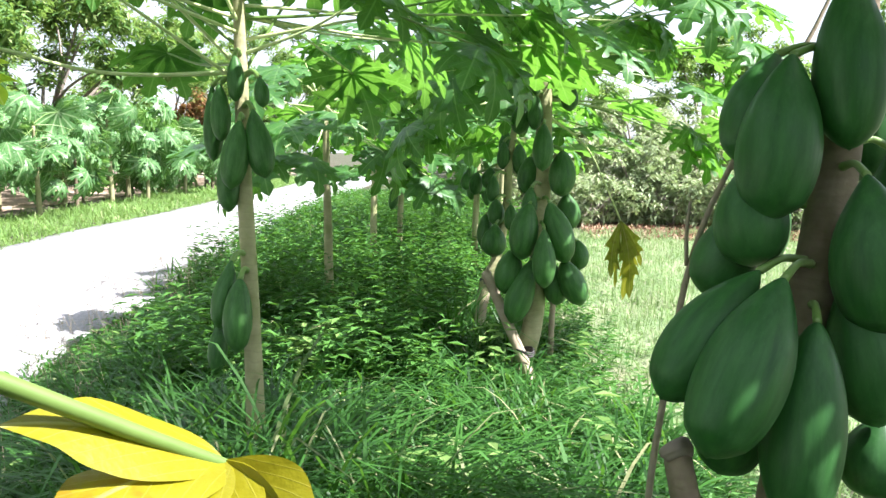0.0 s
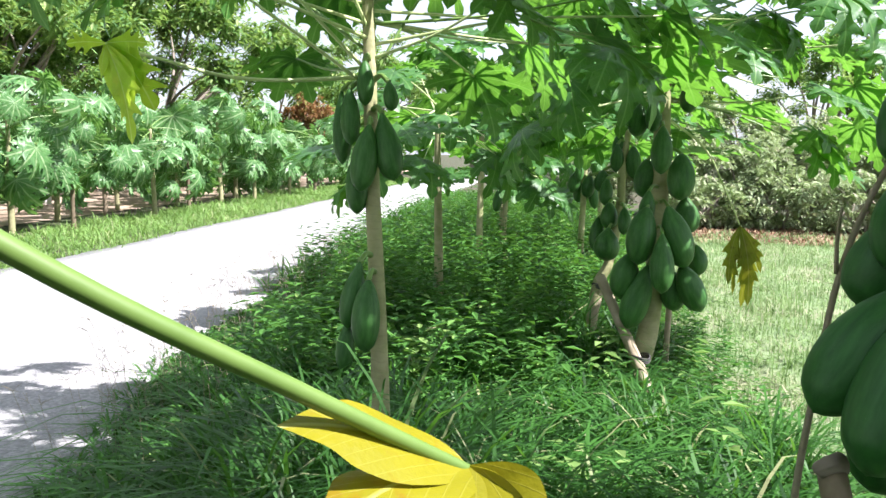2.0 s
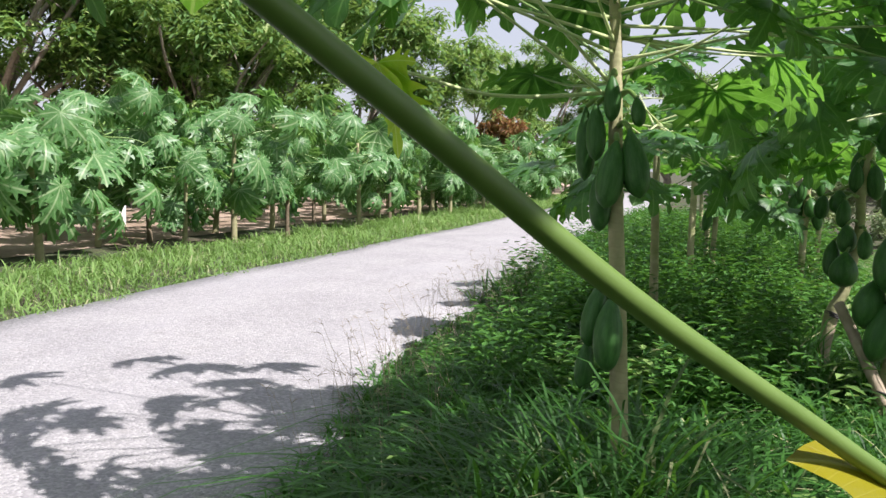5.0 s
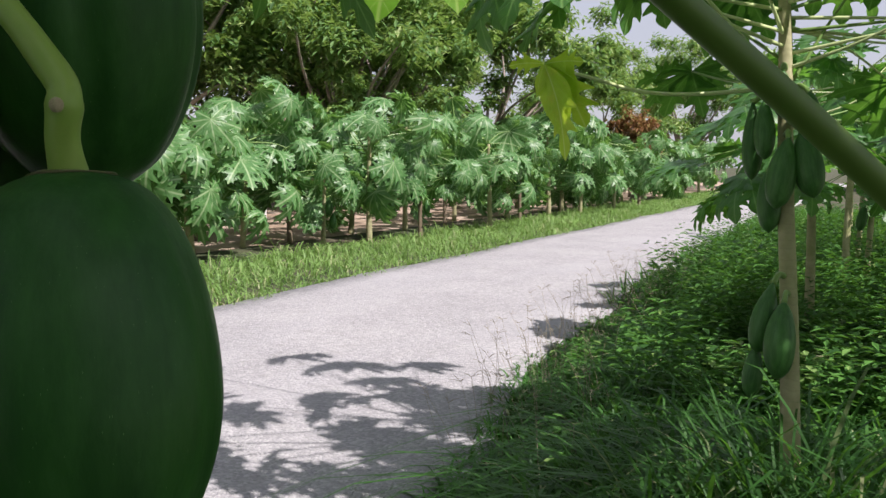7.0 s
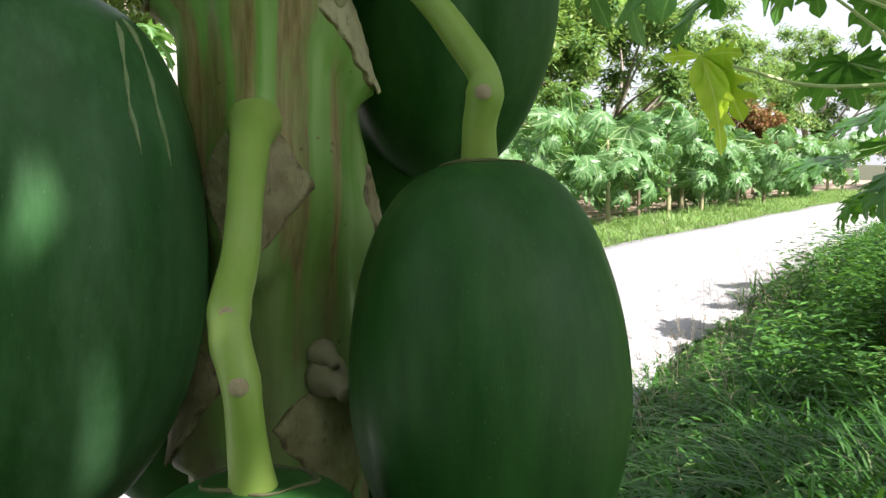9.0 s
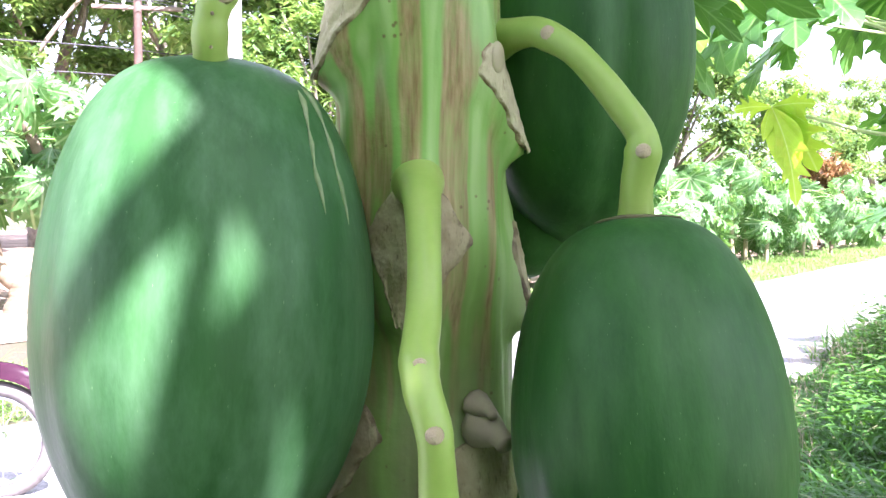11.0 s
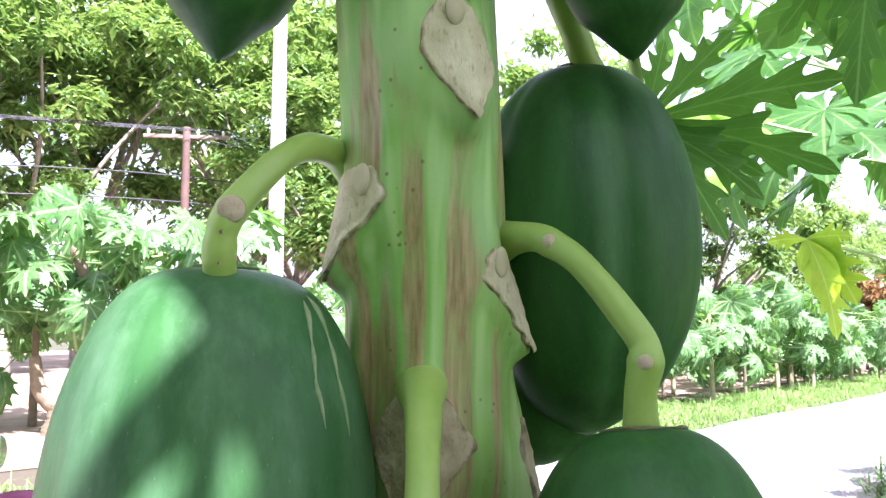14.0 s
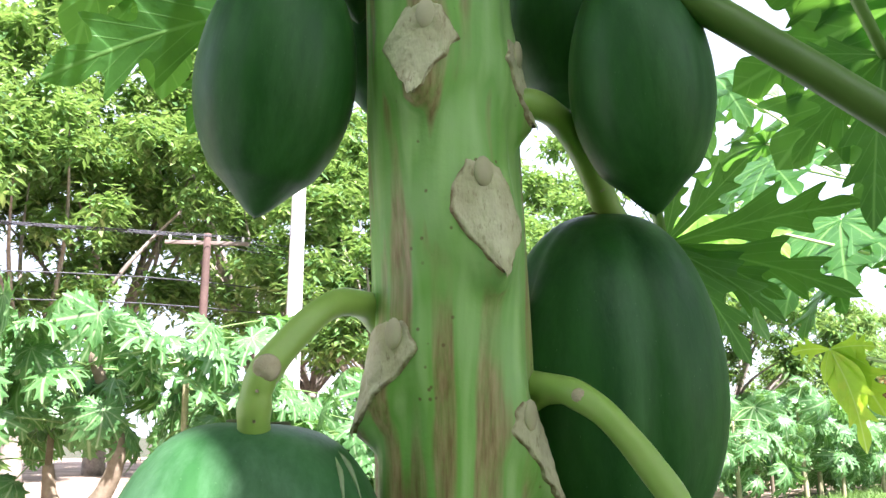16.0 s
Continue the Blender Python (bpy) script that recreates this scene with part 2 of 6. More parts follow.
TYRE = plain_material("dusty_tyre", (0.10, 0.09, 0.085), (0.20, 0.18, 0.165), 40, 0.9, bump=0.5)
CHROME = plain_material("chrome", (0.6, 0.6, 0.6), (0.75, 0.75, 0.75), 20, 0.18, 1.0, 0.02)
MAROON = plain_material("maroon_paint", (0.045, 0.010, 0.026), (0.07, 0.016, 0.038), 12, 0.25, bump=0.02)
WHITE = plain_material("white_paint", (0.66, 0.65, 0.62), (0.80, 0.79, 0.77), 6, 0.7)
POLE_WOOD = plain_material("creosoted_pole", (0.075, 0.045, 0.036), (0.135, 0.085, 0.066), 14, 0.85, bump=0.6)
CONCRETE = plain_material("pole_concrete", (0.55, 0.53, 0.49), (0.70, 0.68, 0.64), 9, 0.85, bump=0.4)
OLD_WOOD = plain_material("weathered_wood", (0.14, 0.11, 0.088), (0.25, 0.205, 0.17), 14, 0.85, bump=0.6)
WIRE = plain_material("wire", (0.02, 0.02, 0.025), (0.04, 0.04, 0.05), 10, 0.5)


def road_material():
    m = Mat("worn_asphalt", 0.88)
    at = m.coords("Object")
    body = m.mix(m.ramp(m.noise(at, 1.1, 5), (0.35, 0.0), (0.65, 1.0)), (0.235, 0.232, 0.237), (0.30, 0.297, 0.296))
    stones = m.node("ShaderNodeTexVoronoi", Scale=55.0)
    m.link(at, stones.inputs["Vector"])
    tone = m.node("ShaderNodeSeparateXYZ")
    m.link(stones.outputs["Color"], tone.inputs[0])
    body = m.mix(0.35, body, m.ramp(tone.outputs[0], (0.0, (0.17, 0.17, 0.17)), (0.6, (0.36, 0.35, 0.34)), (1.0, (0.56, 0.55, 0.53))))
    body = m.mix(m.ramp(m.noise(at, 7, 6, 0.7), (0.55, 0.0), (0.72, 0.5)), body, (0.20, 0.19, 0.18))
    dust = m.ramp(m.noise(m.coords("Object", (1, 0.25, 1)), 0.8, 4), (0.5, 0.0), (0.75, 0.55))
    body = m.mix(dust, body, (0.35, 0.349, 0.354))
    m.color(body)
    m.bump(m.math("SUBTRACT", m.noise(at, 45, 5), stones.outputs["Distance"]), 0.7, 0.012)
    return m.m


def ground_material(name, a, b, c, scale=1.0):
    m = Mat(name, 0.95)
    at = m.coords("Object")
    body = m.mix(m.ramp(m.noise(at, 2.2 * scale, 6), (0.35, 0.0), (0.65, 1.0)), a, b)
    body = m.mix(m.ramp(m.noise(at, 0.5 * scale, 4), (0.45, 0.0), (0.6, 1.0)), body, c)
    body = m.mix(m.ramp(m.noise(at, 40 * scale, 5), (0.5, 0.0), (0.7, 0.4)), body, (0.10, 0.075, 0.05))
    m.color(body)
    m.bump(m.noise(at, 25 * scale, 6), 0.8, 0.03)
    return m.m


ROAD = road_material()
GROUND = ground_material("weedy_ground", (0.030, 0.045, 0.016), (0.055, 0.07, 0.025), (0.07, 0.06, 0.035))
EARTH = ground_material("bare_earth", (0.34, 0.25, 0.18), (0.44, 0.34, 0.26), (0.25, 0.18, 0.12))
LAWN = ground_material("pale_lawn", (0.15, 0.235, 0.10), (0.24, 0.32, 0.16), (0.28, 0.28, 0.18), 2.0)


def blade_material(name, dark, light, dry, through_col, dryness=0.12, amount=0.35):
    m = Mat(name, 0.48, 0.0, 0.22)
    r = m.random(True)
    col = m.ramp(r, (0.0, dark), (0.55, light), (1.0 - dryness, light), (min(1.0, 1.02 - dryness), dry))
    at = m.coords("Object")
    # darker patches put the shade of foliage clumps into the colour
    col = m.mix(m.ramp(m.noise(at, 0.9, 4), (0.4, 0.0), (0.65, 0.6)), col, dark)
    m.color(col)
    m.translucent(through_col, amount)
    return m.m


# tree shade is put into the verge and weed colours, sunlight into the pale ones
GRASS_SHADE = blade_material("shaded_verge_grass", (0.008, 0.036, 0.007), (0.054, 0.162, 0.030), (0.36, 0.37, 0.19), (0.16, 0.42, 0.04), 0.05, 0.26)
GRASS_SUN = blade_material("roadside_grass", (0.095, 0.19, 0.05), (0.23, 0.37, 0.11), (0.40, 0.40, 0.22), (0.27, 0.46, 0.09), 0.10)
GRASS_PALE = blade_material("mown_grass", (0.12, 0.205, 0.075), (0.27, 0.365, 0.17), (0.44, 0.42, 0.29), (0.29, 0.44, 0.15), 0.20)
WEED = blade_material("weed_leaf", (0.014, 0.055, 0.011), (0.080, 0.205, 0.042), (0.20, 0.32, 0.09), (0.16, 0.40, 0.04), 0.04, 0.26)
TREE_LEAF = blade_material("mango_leaf", (0.034, 0.088, 0.030), (0.155, 0.285, 0.092), (0.36, 0.44, 0.18), (0.36, 0.56, 0.11), 0.18, 0.34)
HEDGE_LEAF = blade_material("hedge_leaf", (0.24, 0.32, 0.16), (0.44, 0.52, 0.31), (0.50, 0.45, 0.34), (0.34, 0.46, 0.17), 0.2, 0.36)
LITTER = blade_material("leaf_litter", (0.16, 0.085, 0.05), (0.34, 0.20, 0.13), (0.45, 0.33, 0.22), (0.3, 0.18, 0.08), 0.3, 0.1)
REDDISH = blade_material("reddish_leaf", (0.16, 0.075, 0.035), (0.28, 0.16, 0.07), (0.20, 0.22, 0.06), (0.35, 0.18, 0.06), 0.3, 0.3)


# ---- building helpers ----
NPR = np.random.RandomState(11)
WORLD = {}


def place(ob, parent=None, m=None):
    """Put ob under parent at the world pose m."""
    m = m or Matrix.Identity(4)
    WORLD[ob] = m
    if parent is not None:
        ob.parent = parent
        ob.matrix_parent_inverse = WORLD[parent].inverted()
        ob.matrix_basis = m
    else:
        ob.matrix_basis = m
    return ob


def smooth(me, on=True):
    me.polygons.foreach_set("use_smooth", [on] * len(me.polygons))
    me.update()
    return me


def to_mesh(name, bm, mat, soft=True):
    me = bpy.data.meshes.new(name)
    bm.to_mesh(me)
    bm.free()
    for one in mat if isinstance(mat, (list, tuple)) else (mat,):
        me.materials.append(one)
    return smooth(me, soft)


def part(name, bm, material, parent=None, label="", m=None, soft=True):
    """Link a bmesh, or a mesh, as one object under a thing or a part. A bmesh holds world places unless m is given."""
    me = bm if isinstance(bm, bpy.types.Mesh) else None
    if me is None:
        if m is None and parent is not None:
            m = Matrix.Translation(WORLD[parent].translation)
            bmesh.ops.transform(bm, matrix=m.inverted(), verts=bm.verts)
        me = to_mesh(name, bm, material, soft)
    ob = new(name, me)
    place(ob, parent, m)
    if label:
        ob["label"] = label
    return ob


def thing(name, at, label, category, group="", kind=""):
    ob = new(name)
    ob.empty_display_size = 0.1
    place(ob, None, Matrix.Translation(at))
    return tagged(ob, label, category, group, kind)


def curve_points(pts, steps=6):
    """A smooth line through the points."""
    p = [Vector(v) for v in pts]
    p = [2 * p[0] - p[1]] + p + [2 * p[-1] - p[-2]]
    out = []
    for i in range(1, len(p) - 2):
        for k in range(steps):
            t = k / steps
            a, b, c, d = p[i - 1], p[i], p[i + 1], p[i + 2]
            out.append(0.5 * (2 * b + (c - a) * t + (2 * a - 5 * b + 4 * c - d) * t * t + (3 * b - a - 3 * c + d) * t ** 3))
    return out + [p[-2]]


def tube(bm, pts, radii, seg=10, cap=True, lump=None, steps=6):
    """A round tapered tube along a smooth line; lump(i, angle) scales its radius."""
    line = curve_points(pts, steps) if steps > 1 else [Vector(v) for v in pts]
    n = len(line)
    rad = [float(np.interp(i / (n - 1) * (len(radii) - 1), range(len(radii)), radii)) for i in range(n)]
    side = None
    rings = []
    for i, p in enumerate(line):
        way = (line[min(i + 1, n - 1)] - line[max(i - 1, 0)]).normalized()
        if side is None:
            side = way.orthogonal().normalized()
        side = (side - way * side.dot(way)).normalized()
        other = way.cross(side)
        ring = []
        for k in range(seg):
            a = 2 * math.pi * k / seg
            r = rad[i] * (lump(i / (n - 1), a) if lump else 1)
            ring.append(bm.verts.new(p + side * (r * math.cos(a)) + other * (r * math.sin(a))))
        rings.append(ring)
    for a, b in zip(rings, rings[1:]):
        for k in range(seg):
            bm.faces.new((a[k], a[(k + 1) % seg], b[(k + 1) % seg], b[k]))
    if cap:
        bm.faces.new(rings[0][::-1])
        bm.faces.new(rings[-1])
    return bm


def box(bm, size, m=None, bevel=0.0):
    g = bmesh.ops.create_cube(bm, size=1, matrix=(m or Matrix.Identity(4)) @ Matrix.Diagonal((*size, 1)))
    if bevel:
        edges = list({e for v in g["verts"] for e in v.link_edges})
        bmesh.ops.bevel(bm, geom=edges, offset=bevel, segments=2, affect="EDGES", profile=0.5)
    return bm


def aim(top, bottom, spin=0.0):
    """A pose at top whose -z points to bottom."""
    way = Vector(bottom) - Vector(top)
    return Matrix.Translation(top) @ way.to_track_quat("-Z", "Y").to_matrix().to_4x4() @ pose(0, 0, 0, 0, 0, spin)


def fruit_mesh(name, mat, belly=1.1, q_top=0.5, q_tip=0.62, ridge=0.018, neck=0.0, seg=40, rings=36, seed=1, bend=0.0, nipple=False):
    """A papaya one long and of radius one, hanging from its top at the origin along -z."""
    rnd = random.Random(seed)
    phase = [rnd.uniform(0, 6.28) for _ in range(4)]
    bm = bmesh.new()
    loops = []
    for i in range(1, rings):
        u = i / rings
        u = 0.5 - 0.5 * math.cos(math.pi * u)
        c = math.sin(math.pi * u ** belly)
        top = u ** belly < 0.5
        r = max(c, 0.0) ** (q_top if top else q_tip)
        r *= 1 - neck * math.exp(-(u / 0.2) ** 2)
        if nipple and u > 0.84:
            x = (u - 0.84) / 0.16
            r = r * (1 - x) ** 0.6 * (1 - 0.25 * x) + 0.21 * x * math.sqrt(max(0.0, 1 - x * x))
        elif u > 0.9:
            r = r * (1 - 0.35 * ((u - 0.9) / 0.1)) + 0.10 * ((u - 0.9) / 0.1) * (1 - u) / 0.1
        loop = []
        for k in range(seg):
            a = 2 * math.pi * k / seg
            w = 1 + ridge * (0.3 - math.exp(-(math.sin(2.5 * a + phase[0]) / 0.3) ** 2)) * math.sin(math.pi * u) ** 0.5 + 0.02 * math.sin(a + phase[1]) + 0.012 * math.sin(2 * a + phase[2] + 3 * u)
            loop.append(bm.verts.new((r * w * math.cos(a) + bend * math.sin(math.pi * u), r * w * math.sin(a), -u)))
        loops.append(loop)
    a0, b0 = bm.verts.new((0, 0, -0.008)), bm.verts.new((0, 0, -1.012))
    for a, b in zip(loops, loops[1:]):
        for k in range(seg):
            bm.faces.new((a[k], b[k], b[(k + 1) % seg], a[(k + 1) % seg]))
    for k in range(seg):
        bm.faces.new((a0, loops[0][k], loops[0][(k + 1) % seg]))
        bm.faces.new((b0, loops[-1][(k + 1) % seg], loops[-1][k]))
    return to_mesh(name, bm, mat)


def add_lobe(bm, uv, spine, widths, side, sub=True, deep=False, fine=False):
    """One leaf lobe: a strip along its spine with toothed edges on both sides."""
    if deep:
        outline = [(0.0, 0.04), (0.12, 0.22), (0.24, 0.46), (0.30, 0.36), (0.36, 0.44), (0.53, 1.0), (0.49, 0.36), (0.57, 0.38), (0.75, 0.85), (0.70, 0.29), (0.79, 0.28), (0.91, 0.42), (0.89, 0.18), (1.0, 0.0)]
    elif sub is None:
        outline = [(0.0, 0.05), (0.08, 0.40), (0.18, 0.66), (0.30, 0.88), (0.42, 0.96), (0.54, 1.0), (0.66, 0.93), (0.76, 0.78), (0.85, 0.55), (0.92, 0.34), (0.97, 0.14), (1.0, 0.0)]
    elif sub:
        outline = [(0.0, 0.05), (0.10, 0.20), (0.20, 0.32), (0.29, 0.40), (0.36, 0.50), (0.45, 0.76), (0.55, 1.0), (0.53, 0.62), (0.55, 0.37), (0.60, 0.42), (0.67, 0.64), (0.77, 0.84), (0.74, 0.47), (0.755, 0.27), (0.80, 0.31), (0.86, 0.36), (0.92, 0.27), (0.965, 0.12), (1.0, 0.0)]
    else:
        outline = [(0.0, 0.08), (0.06, 0.5), (0.14, 0.80), (0.25, 0.97), (0.36, 1.0), (0.48, 0.92), (0.58, 0.84), (0.70, 0.60), (0.82, 0.40), (0.91, 0.20), (0.97, 0.07), (1.0, 0.0)]
    if fine:
        outline = [(min(1.0, max(0.0, q.x)), max(0.0, q.y)) for q in curve_points([(a, b, 0) for a, b in outline], 3)]
    n = len(outline)
    mid_s = sorted(max(0.0, s - 0.12 * w) for s, w in outline)

    def at(s):
        x = s * (len(spine) - 1)
        i = min(int(x), len(spine) - 2)
        return spine[i].lerp(spine[i + 1], x - i)

    mids = [bm.verts.new(at(s)) for s in mid_s]
    mids[-1].co = at(1.0)
    for sign in (-1, 1):
        rim = []
        for s, w in outline[:-1]:
            fold = side.cross((at(min(1, s + 0.05)) - at(max(0, s - 0.05))).normalized())
            wave = 0.10 * math.sin(9 * s + sign + widths * 40)
            rim.append(bm.verts.new(at(s) + side * (sign * w * widths) + fold * (widths * w * (wave - 0.16 * abs(w)))))
        rim.append(mids[-1])
        for i in range(n - 1):
            quad = [mids[i], mids[i + 1], rim[i + 1], rim[i]]
            pts = [(0, mid_s[i]), (0, mid_s[i + 1]), (outline[i + 1][1], outline[i + 1][0]), (outline[i][1], outline[i][0])]
            seen, vs, us = set(), [], []
            for v, q in zip(quad, pts):
                if v not in seen:
                    seen.add(v), vs.append(v), us.append(q)
            if len(vs) < 3:
                continue
            f = bm.faces.new(vs if sign > 0 else vs[::-1])
            for lp, q in zip(f.loops, us if sign > 0 else us[::-1]):
                lp[uv].uv = q


def leaf_bm(bm, seed, radius=0.36, droop=0.5, cup=0.0, m=None, lobes=9, broad=0.29, deep=False, fine=False):
    """A palmate papaya leaf: the stalk meets it at the origin, its main lobe runs along +x, its face is +z."""
    rnd = random.Random(seed)
    uv = bm.loops.layers.uv.verify()
    m = m or Matrix.Identity(4)
    half = lobes // 2
    for k in range(-half, half + 1):
        ang = radians(k * (292 / lobes) + rnd.uniform(-4, 4))
        far = abs(k) / half
        size = radius * (1.0 - 0.45 * far ** 1.7) * rnd.uniform(0.92, 1.08)
        way = Vector((math.cos(ang), math.sin(ang), 0))
        side = Vector((-math.sin(ang), math.cos(ang), 0))
        dr = droop * rnd.uniform(0.7, 1.3)
        lift = cup * rnd.uniform(0.6, 1.2)
        spine = []
        for i in range(9):
            s = i / 8
            bendv = dr * s * s
            spine.append(m @ (way * (size * (s - 0.28 * bendv * s)) + Vector((0, 0, size * (lift * s - 0.62 * bendv)))))
        turned = (m.to_3x3() @ side).normalized()
        add_lobe(bm, uv, spine, size * broad * rnd.uniform(0.9, 1.1) * m.median_scale, turned, True, deep, fine)
    return bm


def leaf_pose(at, out, tilt=0.0, roll=0.0):
    """The pose of a leaf at the end of a stalk: main lobe along out, tipped down by tilt."""
    x = Vector(out).normalized()
    flat = Vector((x.x, x.y, 0)).normalized() if abs(x.z) < 0.99 else Vector((1, 0, 0))
    return Matrix.Translation(at) @ Euler((0, 0, math.atan2(flat.y, flat.x))).to_matrix().to_4x4() @ pose(0, 0, 0, roll, tilt, 0)


LEAVES = [to_mesh("leaf", leaf_bm(bmesh.new(), 20 + i, 0.36, d, c, fine=True), LEAF) for i, (d, c) in enumerate(((0.5, 0.1), (0.8, 0.0), (0.3, 0.15), (1.0, 0.1), (0.65, 0.2)))]
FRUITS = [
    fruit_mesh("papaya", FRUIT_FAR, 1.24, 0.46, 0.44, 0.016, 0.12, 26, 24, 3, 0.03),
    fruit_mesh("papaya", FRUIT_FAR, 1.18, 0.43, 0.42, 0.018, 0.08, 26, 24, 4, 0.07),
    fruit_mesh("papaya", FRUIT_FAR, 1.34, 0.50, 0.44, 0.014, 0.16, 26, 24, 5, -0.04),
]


def petiole(bm, a, b, r0=0.011, r1=0.006, sag=0.05, seg=7):
    a, b = Vector(a), Vector(b)
    mid = a.lerp(b, 0.5) + Vector((0, 0, -sag))
    return tube(bm, [a, mid, b], [r0, (r0 + r1) * 0.45, r1], seg)


def add_leaf(tree, crown, end, seed, radius=0.36, tilt=25.0, material=None, r0=0.0085, sag=None):
    """A leaf stalk from the crown to end, with its leaf as a piece of the stalk."""
    rnd = random.Random(seed)
    crown, end = Vector(crown), Vector(end)
    stalk = part("leaf_stalk", petiole(bmesh.new(), crown, end, r0, r0 * 0.5, rnd.uniform(-0.05, 0.04) if sag is None else sag), PETIOLE_PALE if seed % 3 else PETIOLE, tree)
    me = LEAVES[seed % len(LEAVES)]
    if material is not None:
        me = me.copy()
        me.materials.clear()
        me.materials.append(material)
    m = leaf_pose(end, end - crown, tilt + rnd.uniform(-12, 12), rnd.uniform(-20, 20))
    part("leaf", me, None, stalk, m=m @ Matrix.Diagonal((radius / 0.36,) * 3 + (1,)))
    return stalk


def add_fruit(tree, top, bottom, r, stem_at, seed, mesh=None):
    mesh = mesh or FRUITS[seed % len(FRUITS)]
    top, bottom = Vector(top), Vector(bottom)
    ob = part("fruit", mesh, None, tree, m=aim(top, bottom, seed * 47) @ Matrix.Diagonal((r, r, (bottom - top).length, 1)))
    stem_at = Vector(stem_at)
    start = stem_at.lerp(top, 0.25)
    start.z = top.z + 0.015
    mid = top.lerp(start, 0.5) + Vector((0, 0, 0.018))
    part("fruit_stalk", tube(bmesh.new(), [start, mid, top + (bottom - top).normalized() * 0.004], [0.014, 0.010, 0.012], 7), PETIOLE, ob)
    return ob


def on_line(pts, z):
    """The place at height z on a line of places that rises."""
    pts = sorted(pts, key=lambda p: p[2])
    zs = [p[2] for p in pts]
    return Vector([float(np.interp(z, zs, [p[k] for p in pts])) for k in range(2)] + [z])


def trunk_part(tree, pts, radii, mat=BARK, seg=18, seed=1, name="trunk"):
    rnd = random.Random(seed)
    ph = rnd.uniform(0, 6)

    def lump(u, a):
        return 1 + 0.03 * math.sin(3 * a + ph + 5 * u) + 0.012 * math.sin(47 * u + 2 * math.sin(a + ph)) * (0.6 + 0.4 * math.sin(a * 2)) + 0.02 * math.sin(17 * u + a)

    return part(name, tube(bmesh.new(), pts, radii, seg, True, lump, 14), mat, tree)


def random_leaves(tree, crown, count, seed, length=(0.45, 0.85), rise=(-0.1, 0.45), radius=(0.28, 0.4), avoid=(), tilt=(5, 45), clear=None):
    rnd = random.Random(seed)
    for i in range(count):
        a = i * 2.399963 + rnd.uniform(-0.3, 0.3)
        if any(lo < math.degrees(a) % 360 < hi for lo, hi in avoid):
            continue
        l = rnd.uniform(*length)
        base = Vector(crown) + Vector((0, 0, rnd.uniform(-0.12, 0.1)))
        end = base + Vector((math.cos(a) * l, math.sin(a) * l, rnd.uniform(*rise)))
        size, tip = rnd.uniform(*radius), rnd.uniform(*tilt)
        if clear and math.hypot(end.x - clear[0], end.y - clear[1]) < clear[2]:
            continue
        add_leaf(tree, base, end, seed * 31 + i, size, tip)


# ---- ground, road, verges ----
def sheet(name, corners, z, mat, label, category, cuts=1):
    bm = bmesh.new()
    (a, b, c, d) = [Vector((*p, z)) for p in corners]
    grid = [[bm.verts.new(a.lerp(b, i / cuts).lerp(d.lerp(c, i / cuts), j / cuts)) for j in range(cuts + 1)] for i in range(cuts + 1)]
    for i in range(cuts):
        for j in range(cuts):
            bm.faces.new((grid[i][j], grid[i + 1][j], grid[i + 1][j + 1], grid[i][j + 1]))
    return tagged(part(name, bm, mat), label, category, kind="structure")


def road_left(y):
    return -6.72 - 0.058 * y - 0.10 * math.sin(y * 0.9) * 0.5


def road_right(y):
    return float(np.interp(y, (-30, 0, 3.2, 4.7, 7.3, 10.5, 26), (-2.2, -2.2, -2.62, -3.12, -3.58, -3.90, -5.33))) + 0.06 * math.sin(y * 1.7 + 1)


def build_road():
    bm = bmesh.new()
    rows = []
    rnd = random.Random(5)
    ys = [-30 + 0.4 * i for i in range(270)]
    for y in ys:
        l, r = road_left(y) + rnd.uniform(-0.05, 0.05), road_right(min(y, 26)) - 0.045 * max(0, y - 26) + rnd.uniform(-0.05, 0.05)
        row = [bm.verts.new((l - 0.02, y, -0.05))]
        row += [bm.verts.new((l + (r - l) * k / 8, y, 0.012 + 0.03 * math.sin(math.pi * k / 8))) for k in range(9)]
        row.append(bm.verts.new((r + 0.02, y, -0.05)))
        rows.append(row)
    for a, b in zip(rows, rows[1:]):
        for k in range(10):
            bm.faces.new((a[k], a[k + 1], b[k + 1], b[k]))
    return tagged(part("road", bm, ROAD), "narrow pale grey worn asphalt farm road", "road", kind="structure")


sheet("ground", ((-400, -400), (400, -400), (400, 400), (-400, 400)), -0.03, GROUND, "weedy soil ground between the tree rows", "ground", 8)
sheet("earth_floor", ((-60, -40), (-9.2, -40), (-13.5, 75), (-60, 75)), -0.018, EARTH, "bare sandy earth under the papaya plantation", "ground", 6)
sheet("lawn", ((0.2, 4.5), (40, 4.5), (40, 15.5), (-0.4, 15.5)), -0.016, LAWN, "pale sunlit mown grass strip", "lawn", 6)
build_road()


